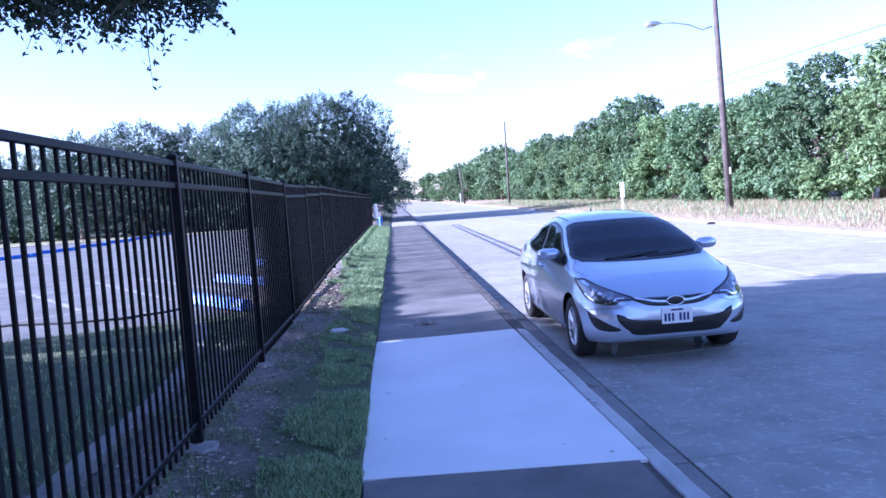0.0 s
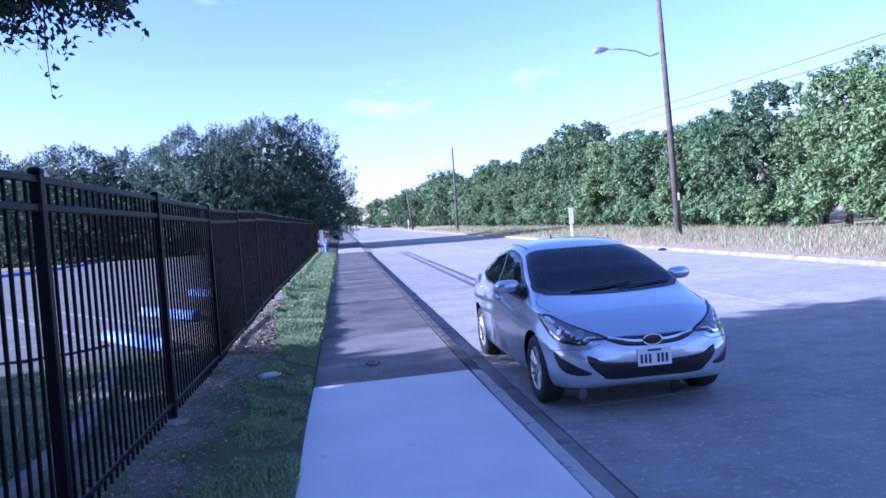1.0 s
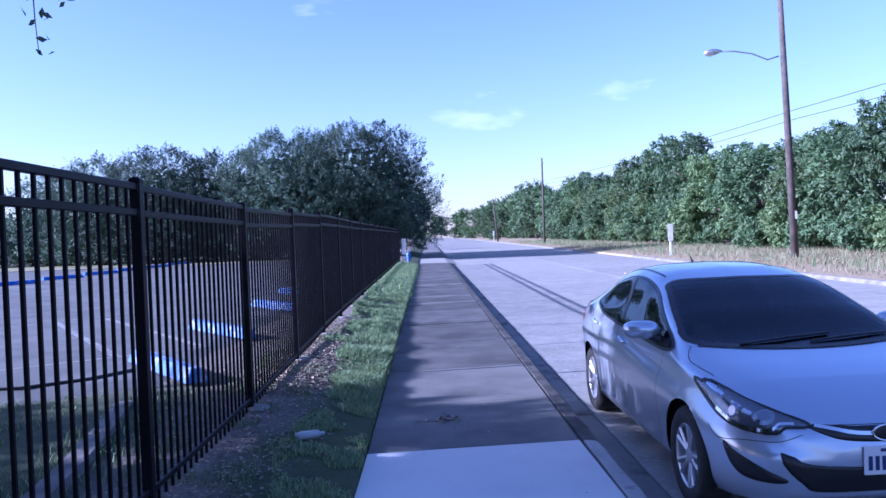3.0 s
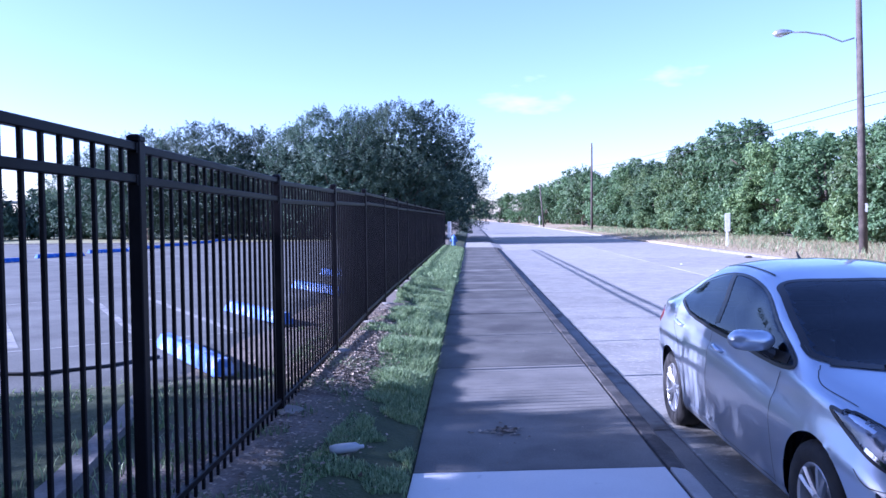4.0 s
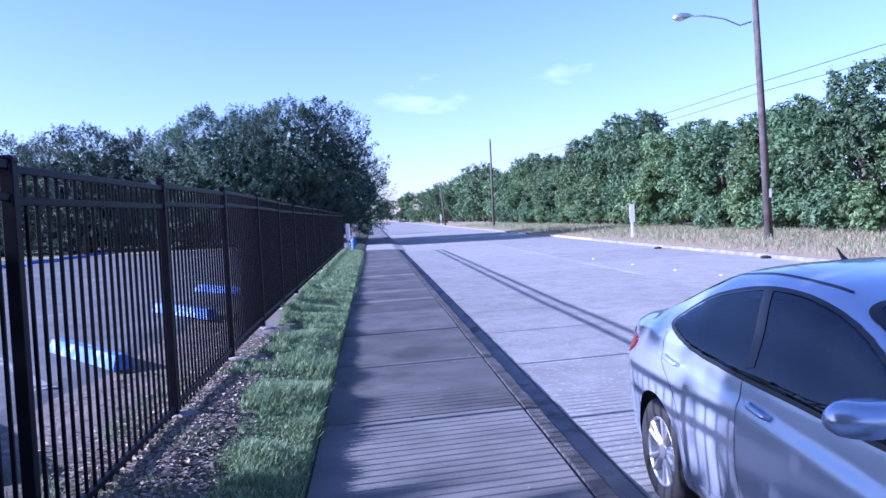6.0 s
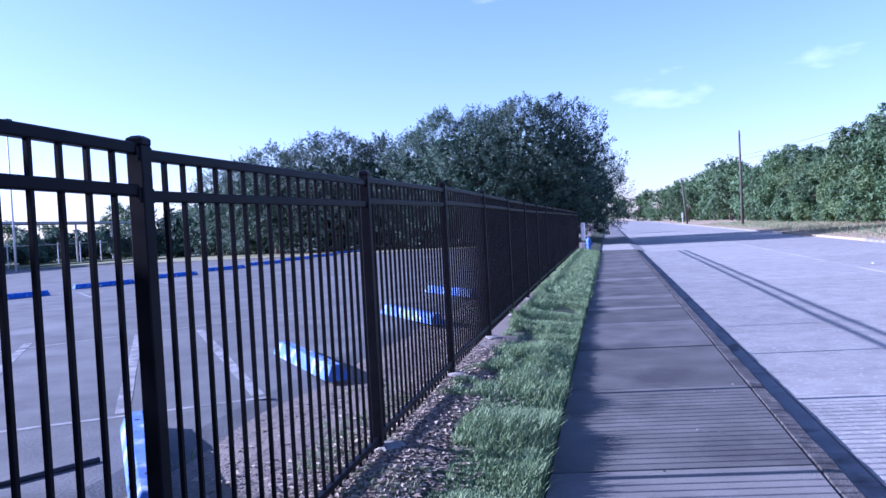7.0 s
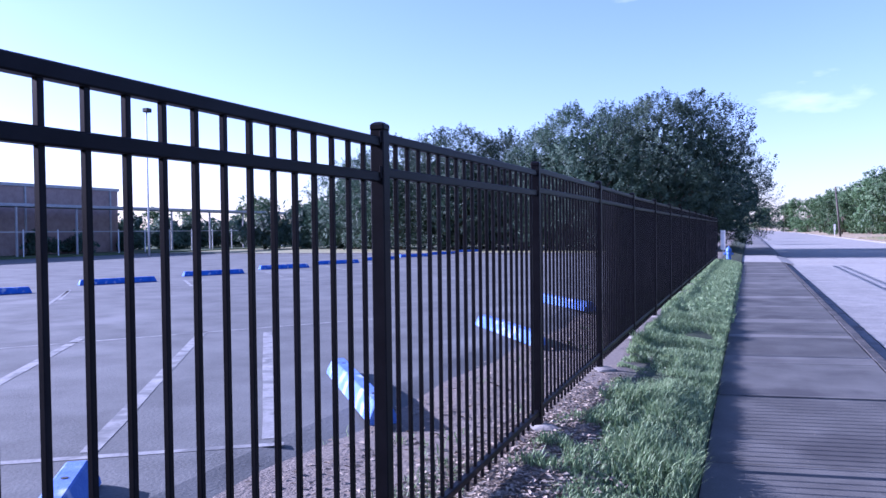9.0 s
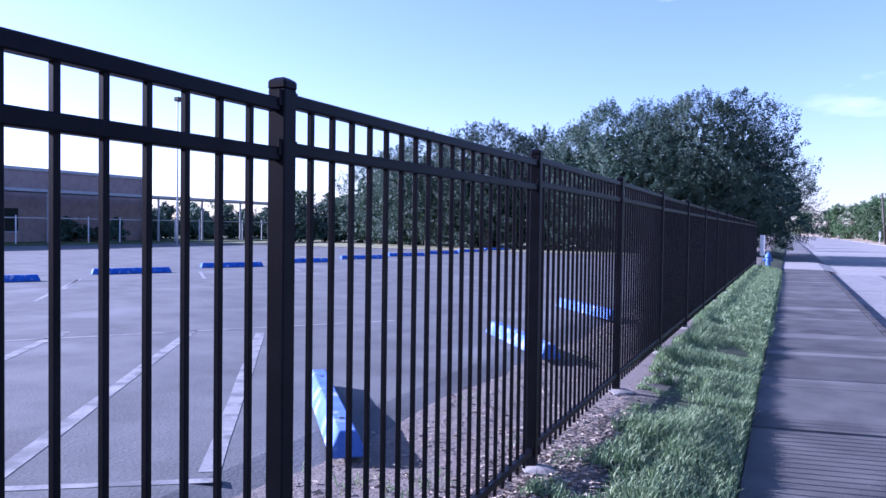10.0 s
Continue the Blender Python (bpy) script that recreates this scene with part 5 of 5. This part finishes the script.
    part("antenna", tube(bmesh.new(), [(0, 0.80, 1.425), (0, 0.85, 1.46), (0, 0.89, 1.50)], [0.02, 0.010, 0.004], 8), M_TRIMBLACK, car)
    part("rear_plate", boxed(-0.155, 0.155, 2.285, 2.30, 0.72, 0.86), M_PLATE, car)

    # wheels
    for a in (AXLE_F, AXLE_R):
        for s in (-1, 1):
            bm = bmesh.new()
            prof = [(0.205, -0.09), (0.225, -0.103), (0.285, -0.105), (0.308, -0.09), (WHEEL_R, -0.065), (WHEEL_R, 0.065), (0.308, 0.09), (0.285, 0.105), (0.225, 0.103), (0.205, 0.09)]
            rows = [[bm.verts.new((xx, r * math.cos(t), r * math.sin(t))) for t in (2 * math.pi * i / 48 for i in range(48))] for r, xx in prof]
            for ra, rb in zip(rows, rows[1:]):
                for i in range(48):
                    bm.faces.new((ra[i], ra[(i + 1) % 48], rb[(i + 1) % 48], rb[i]))
            bmesh.ops.recalc_face_normals(bm, faces=bm.faces[:])
            wheel = part("wheel", bm, M_TYRE, car, "black rubber tyre on an alloy rim", smooth=True)
            wheel.matrix_basis = pose(s * 0.752, a, WHEEL_R, 0, 0, 0 if s == 1 else 180)
            bm = bmesh.new()
            prof = [(0.208, 0.085), (0.20, 0.095), (0.188, 0.085), (0.18, 0.02), (0.178, -0.08)]
            rows = [[bm.verts.new((xx, r * math.cos(t), r * math.sin(t))) for t in (2 * math.pi * i / 40 for i in range(40))] for r, xx in prof]
            for ra, rb in zip(rows, rows[1:]):
                for i in range(40):
                    bm.faces.new((ra[i], ra[(i + 1) % 40], rb[(i + 1) % 40], rb[i]))
            bmesh.ops.create_cone(bm, cap_ends=True, segments=20, radius1=0.062, radius2=0.045, depth=0.05, matrix=pose(0.06, 0, 0, 0, 90, 0))
            for i in range(5):
                for da in (-0.2, 0.2):
                    t0, t1 = 2 * math.pi * i / 5 + da * 0.9, 2 * math.pi * i / 5 + da
                    tube(bm, [(0.062, 0.04 * math.cos(t0), 0.04 * math.sin(t0)), (0.075, 0.12 * math.cos(t1), 0.12 * math.sin(t1)), (0.078, 0.195 * math.cos(t1), 0.195 * math.sin(t1))], [0.02, 0.017, 0.021], 6)
            bmesh.ops.recalc_face_normals(bm, faces=bm.faces[:])
            part("rim", bm, M_RIM, wheel, "silver five-spoke alloy rim")
            part("brake_disc", tube(bmesh.new(), [(0.0, 0, 0), (0.015, 0, 0)], 0.14, 24), M_STEEL, wheel)
            part("backing", tube(bmesh.new(), [(-0.06, 0, 0), (-0.05, 0, 0)], 0.18, 24), M_RUBBER, wheel)

    # cabin
    part("cabin_floor", boxed(-0.70, 0.70, -0.9, 1.6, 0.32, 0.40), M_CABIN, car)
    part("dashboard", boxed(-0.68, 0.68, -1.08, -0.58, 0.62, 0.92, bevel=0.05), M_CABIN, car)
    part("parcel_shelf", boxed(-0.60, 0.60, 1.25, 1.72, 0.95, 1.02, bevel=0.01), M_CABIN, car)
    for s in (-1, 1):
        part("door_lining", boxed(min(s * 0.70, s * 0.76), max(s * 0.70, s * 0.76), -0.8, 1.25, 0.35, 0.94, bevel=0.02), M_CABIN, car)
        st = part("front_seat", boxed(s * 0.36 - 0.24, s * 0.36 + 0.24, -0.10, 0.40, 0.42, 0.60, bevel=0.05), M_SEAT, car)
        bk = boxed(-0.23, 0.23, -0.07, 0.07, 0, 0.60, bevel=0.05)
        bmesh.ops.transform(bk, matrix=pose(s * 0.36, 0.42, 0.55, -16, 0, 0), verts=bk.verts[:])
        part("backrest", bk, M_SEAT, st)
        hr = boxed(-0.12, 0.12, -0.045, 0.045, 0.0, 0.17, bevel=0.035)
        bmesh.ops.transform(hr, matrix=pose(s * 0.36, 0.60, 1.12, -12, 0, 0), verts=hr.verts[:])
        part("headrest", hr, M_SEAT, st)
    bk = boxed(-0.62, 0.62, -0.08, 0.08, 0, 0.55, bevel=0.05)
    bmesh.ops.transform(bk, matrix=pose(0, 1.18, 0.52, -22, 0, 0), verts=bk.verts[:])
    part("rear_seat", bk, M_SEAT, car)
    wheel_ring = [(-0.36 + 0.18 * math.cos(t), -0.42 + 0.06 * math.sin(t), 0.90 + 0.17 * math.sin(t)) for t in (2 * math.pi * i / 24 for i in range(25))]
    part("steering_wheel", tube(bmesh.new(), wheel_ring, 0.015, 6, cap=False), M_CABIN, car)
    mir = part("rear_view_mirror", boxed(-0.12, 0.12, -0.19, -0.15, 1.235, 1.30, bevel=0.015), M_CABIN, car)
    for ob in car.children_recursive:            # a short front overhang
        if ob.type == "MESH" and ob.name.split(".")[0] not in ("wheel", "rim", "brake_disc", "backing"):
            for vt in ob.data.vertices:
                if vt.co.y < -1.72:
                    vt.co.y = -1.72 + (vt.co.y + 1.72) * 0.75
    return tagged(car, "silver compact saloon car parked beside the kerb", "car")


car = build_car(2.685, 9.10, ROAD_Z, 0.0)


# ---- slabs of the pavement and the road ----
def slab(parent, x0, x1, y0, y1, top, material, skew=SKEW, bulge=0.0, thick=0.12):
    """One cast slab with softened edges and skewed joints."""
    g, e = 0.007, 0.004
    skew = skew if hasattr(skew, "__len__") else (skew, skew)
    bm = bmesh.new()
    lo, hi = [], []
    for x, y in ((x0, y0), (x1, y0), (x1, y1), (x0, y1)):
        ix, iy = (g if x == x0 else -g), (g if y == y0 else -g)
        yy = y + (skew[0] if y == y0 else skew[1]) * (x - x0)
        lo.append((x + ix, yy + iy))
        hi.append((x + ix + (e if x == x0 else -e), yy + iy + (e if y == y0 else -e)))
    a = [bm.verts.new((x, y, top - thick)) for x, y in lo]
    b = [bm.verts.new((x, y, top - 0.004)) for x, y in lo]
    c = [bm.verts.new((x, y, top)) for x, y in hi]
    for i in range(4):
        j = (i + 1) % 4
        bm.faces.new((a[i], a[j], b[j], b[i]))
        bm.faces.new((b[i], b[j], c[j], c[i]))
    bm.faces.new(c)
    return part("slab", bm, material, parent)


rng = random.Random(9)
joints = [-12, -8, -4, 0.2, 4.25]
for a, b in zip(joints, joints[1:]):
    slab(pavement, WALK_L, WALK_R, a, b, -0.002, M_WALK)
pale = slab(pavement, WALK_L, WALK_R, 4.27, 8.76, 0.004, M_WALK_NEW, skew=0.0)
for vt in pale.data.vertices:                # it widens towards its old end
    if vt.co.x > 0.5:
        vt.co.y += 0.14 if vt.co.y > 6 else -0.10
    vt.co.x += (-0.06 if vt.co.x < 0.5 else 0.05) * min(1.0, max(0.0, (8.7 - vt.co.y) / 4.4))
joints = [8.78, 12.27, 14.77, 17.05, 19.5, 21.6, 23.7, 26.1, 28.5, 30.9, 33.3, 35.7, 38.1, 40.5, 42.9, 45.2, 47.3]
# slabs past the first get the concrete with fence shade in its tone
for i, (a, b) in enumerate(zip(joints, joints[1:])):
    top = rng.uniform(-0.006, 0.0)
    pale_end = (0.0 if a < 17 else 0.55 if i % 2 else 0.3)         # length of the paler strip that ends each far slab
    slab(pavement, WALK_L, WALK_R, a, b - pale_end, top, M_WALK if a < 12 else M_WALK_DIRT_SHADE, skew=(0.08 if a < 9 else SKEW, SKEW))
    if pale_end:
        slab(pavement, WALK_L, WALK_R, b - pale_end - 0.012, b, top + 0.002, M_WALK)
for k in range(-3, 34):
    y = 1.45 + 2.93 * k
    # the narrow first strip carries the kerb's shadow in its darker colour
    for x0, x1, dy in ((KERB_R - 0.02, 1.78, 0.0), (1.78, 7.1, 0.07), (7.1, FAR_KERB + 0.03, 0.4)):
        slab(road, x0, x1, y + dy, y + 2.93 + dy, ROAD_Z + rng.uniform(-0.003, 0.003), M_GUTTER if x1 == 1.78 else M_ROAD, skew=0.10)
far_road = raw("far_road_surface", [(KERB_R - 0.02, 99.5, ROAD_Z), (FAR_KERB + 0.03, 101.0, ROAD_Z), (FAR_KERB + 0.03, Y1, ROAD_Z), (KERB_R - 0.02, Y1, ROAD_Z)], [(0, 1, 2, 3)], M_ROAD, road)


# ---- grass, leaves and litter ----
def blades(name, count, place, height, width, material, seed, label, category):
    """Single bent grass blades; place(rng) gives x, y, z and a scale."""
    rng = np.random.default_rng(seed)
    v, f = [], []
    for i in range(count):
        x, y, z, s = place(rng)
        if s <= 0:
            continue
        a = rng.random() * 6.283
        h = height * s * (0.5 + 0.8 * rng.random())
        w = width * (0.7 + 0.6 * rng.random())
        lean = h * (0.2 + 1.0 * rng.random())
        dx, dy = math.cos(a), math.sin(a)
        b = len(v)
        v += [(x - dy * w, y + dx * w, z - 0.01), (x + dy * w, y - dx * w, z - 0.01), (x + dx * lean * 0.35 + dy * w * 0.8, y + dy * lean * 0.35 - dx * w * 0.8, z + h * 0.6),
              (x + dx * lean * 0.35 - dy * w * 0.8, y + dy * lean * 0.35 + dx * w * 0.8, z + h * 0.6), (x + dx * lean, y + dy * lean, z + h)]
        f += [(b, b + 1, b + 2, b + 3), (b + 3, b + 2, b + 4)]
    return tagged(raw(name, v, f, material), label, category, kind="stuff")


def tuft_field(x, y, scale):
    return noise.noise(Vector((x * scale, y * scale, 3.3)))


def near_grass(rng):
    y = 3.0 + 20.0 * rng.random()
    edge = -0.85 if y < 10.8 else -0.92 if y < 13.5 else -1.3
    edge += 0.16 * tuft_field(y, 7.0, 0.9)
    x = WALK_L - 0.005 + (edge - WALK_L) * rng.random()
    n1 = tuft_field(x, y, 1.7)
    s = 0.85 + 1.6 * n1 if y > 10.5 else (0.5 + 0.6 * n1)
    if y < 10.8 and n1 + 0.35 * tuft_field(x, y, 5.0) < -0.06:
        s = 0
    if x < -0.75 and y < 18.0 and tuft_field(x, y, 2.6) < 0.05:
        s *= 0.4 if x > -0.95 else 0.0
    if x > -0.42 and y > 10.5:
        s = max(s, 0.75) * 1.15
    return x, y, lawn_z(x, y), s


def far_grass(rng):
    y = 23.0 + 21.5 * rng.random() ** 1.2
    x = WALK_L + 0.05 + (-1.5 - WALK_L) * rng.random()
    return x, y, lawn_z(x, y), 0.9 + 0.5 * tuft_field(x, y, 1.5)


def patchy_grass(rng):
    y = 2.0 + 11.5 * rng.random()
    x = -0.9 - 0.9 * rng.random()
    return x, y, lawn_z(x, y), (0.7 if tuft_field(x, y, 2.3) > 0.02 else 0)


def lot_side_grass(rng):
    y = 1.5 + 40 * rng.random()
    x = -1.6 - 1.0 * rng.random()
    n1 = tuft_field(x, y, 1.3)
    return x, y, lawn_z(x, y), (0.9 if y < 10.5 else 0.7) if n1 > (-0.35 if y < 10.5 else 0.22) else 0


def straw(rng):
    y = 14 + 110 * rng.random() ** 1.4
    x = FAR_KERB + 0.35 + 8.2 * rng.random() ** 0.8
    n1 = tuft_field(x, y, 0.4)
    return x, y, verge_z(x), (0.35 + 0.5 * (x - FAR_KERB) / 8 + 0.9 * max(0, n1)) if x < 20 else 1.0


blades("lawn_grass", 78000, near_grass, 0.066, 0.0045, M_GRASS, 1, "bright green grass strip between fence and pavement", "grass")
blades("lawn_grass", 20000, far_grass, 0.075, 0.008, M_GRASS, 2, "green grass strip along the fence", "grass")
blades("patchy_grass", 15000, patchy_grass, 0.06, 0.003, M_GRASS, 3, "sparse grass in the bare soil under the fence", "grass")
blades("lawn_grass", 9000, lot_side_grass, 0.08, 0.005, M_GRASS, 4, "short grass behind the fence", "grass")
def shaded_lawn(rng):
    x = -3.0 - 9.0 * rng.random() ** 1.3
    y = 2.5 + 9.5 * rng.random()
    return x, y, 0.18, (1.0 if y < 10.8 + 0.33 * (x + 2.75) else 0)


blades("lawn_grass", 10000, shaded_lawn, 0.045, 0.006, M_GRASS, 7, "shaded lawn between the fence and the parking lot", "grass")
blades("dry_grass", 52000, straw, 0.23, 0.009, M_DRY, 5, "tall straw-coloured dry grass on the far verge", "grass")
blades("dry_grass", 5000, lambda r: (FAR_KERB + 1.0 + 8.5 * r.random(), 16 + 100 * r.random(), 0.05, 0.7), 0.5, 0.012, M_GRASS, 6, "green weeds among the dry grass", "grass")


def litter(name, count, area, size, material, seed, label):
    rng = np.random.default_rng(seed)
    v, f = [], []
    for i in range(count):
        x, y = area(rng)
        z = (lawn_z(x, y) if x < WALK_L else 0.0) + 0.004 + 0.015 * rng.random() * (x < WALK_L)
        a, s = rng.random() * 6.283, size * (0.5 + rng.random())
        dx, dy = math.cos(a) * s, math.sin(a) * s
        t = [0.3 * s * rng.normal() for _ in range(3)]
        b = len(v)
        v += [(x - dx, y - dy, z), (x - dy * 0.5, y + dx * 0.5, z + abs(t[0])), (x + dx, y + dy, z + abs(t[1]) * 0.5), (x + dy * 0.5, y - dx * 0.5, z + abs(t[2]))]
        f.append((b, b + 1, b + 2, b + 3))
    return tagged(raw(name, v, f, material), label, "leaves", kind="stuff")


litter("fallen_leaves", 16000, lambda r: (-1.22 + 0.21 * r.normal(), 10.1 + 3.4 * r.random() + 3.5 * r.random() ** 3), 0.019, M_DEAD, 11, "brown fallen leaves and mulch under the fence")
litter("fallen_leaves", 2200, lambda r: (-2.05 + 0.3 * r.normal(), 11.0 + 16 * r.random()), 0.022, M_DEAD, 12, "brown fallen leaves along the lot edge")
litter("fallen_leaves", 5200, lambda r: (-1.25 + 0.28 * r.normal(), 2.0 + 9 * r.random()), 0.016, M_DEAD, 15, "small dry leaves scattered on the soil")
litter("fallen_leaves", 90, lambda r: (0.35 + 0.09 * r.normal(), 9.75 + 0.07 * r.normal()), 0.022, M_DEAD, 13, "small heap of dry leaves on the pavement")
litter("fallen_leaves", 60, lambda r: (WALK_L + 1.6 * r.random(), 4.3 + 14 * r.random()), 0.012, M_DEAD, 14, "few scattered dry leaves on the pavement")
bm = bmesh.new()
tube(bm, [(-0.10, 0, 0.03), (-0.06, 0, 0.032), (0.07, 0.01, 0.03), (0.10, 0.012, 0.028), (0.125, 0.014, 0.027)], [0.026, 0.033, 0.032, 0.014, 0.013], 10)
o = link("plastic_bottle", bm, M_PLASTIC, smooth=True)
o.matrix_basis = pose(-0.72, 8.74, lawn_z(-0.72, 8.74) + 0.005, 0, 0, 20)
tagged(o, "crushed pale plastic bottle lying in the grass", "bottle")
for i, (x, y) in enumerate(((8.65, 24.0), (8.36, 26.1), (9.92, 24.4), (8.2, 29.0), (8.0, 32.5))):
    bm = bmesh.new()
    bmesh.ops.create_cone(bm, cap_ends=True, segments=12, radius1=0.055, radius2=0.03, depth=0.02, matrix=pose(x, y, ROAD_Z + 0.012))
    tagged(link("road_stud", bm, M_WHITE), "white round stud on the road", "road stud", "road studs")
for x, y in ((12.2, 28.5), (11.9, 36.5)):
    bm = bmesh.new()
    bmesh.ops.create_icosphere(bm, subdivisions=2, radius=0.12, matrix=pose(x, y, ROAD_Z + 0.04) @ Matrix.Diagonal((1.4, 0.8, 0.5, 1)))
    tagged(link("debris_lump", bm, M_RUBBER), "dark lump of debris by the far kerb", "debris", "debris by the kerb")


# ---- the bend of the road ----
for ob in list(bpy.data.objects):
    if ob.type == "MESH" and ob.name.split(".")[0] in ("road", "pavement", "kerb", "driveway", "slab", "far_road_surface", "ground", "lawn_grass", "dry_grass"):
        for vt in ob.data.vertices:
            if -2.0 < vt.co.x < 60 and vt.co.y < 500:
                vt.co.x += drift(vt.co.y)
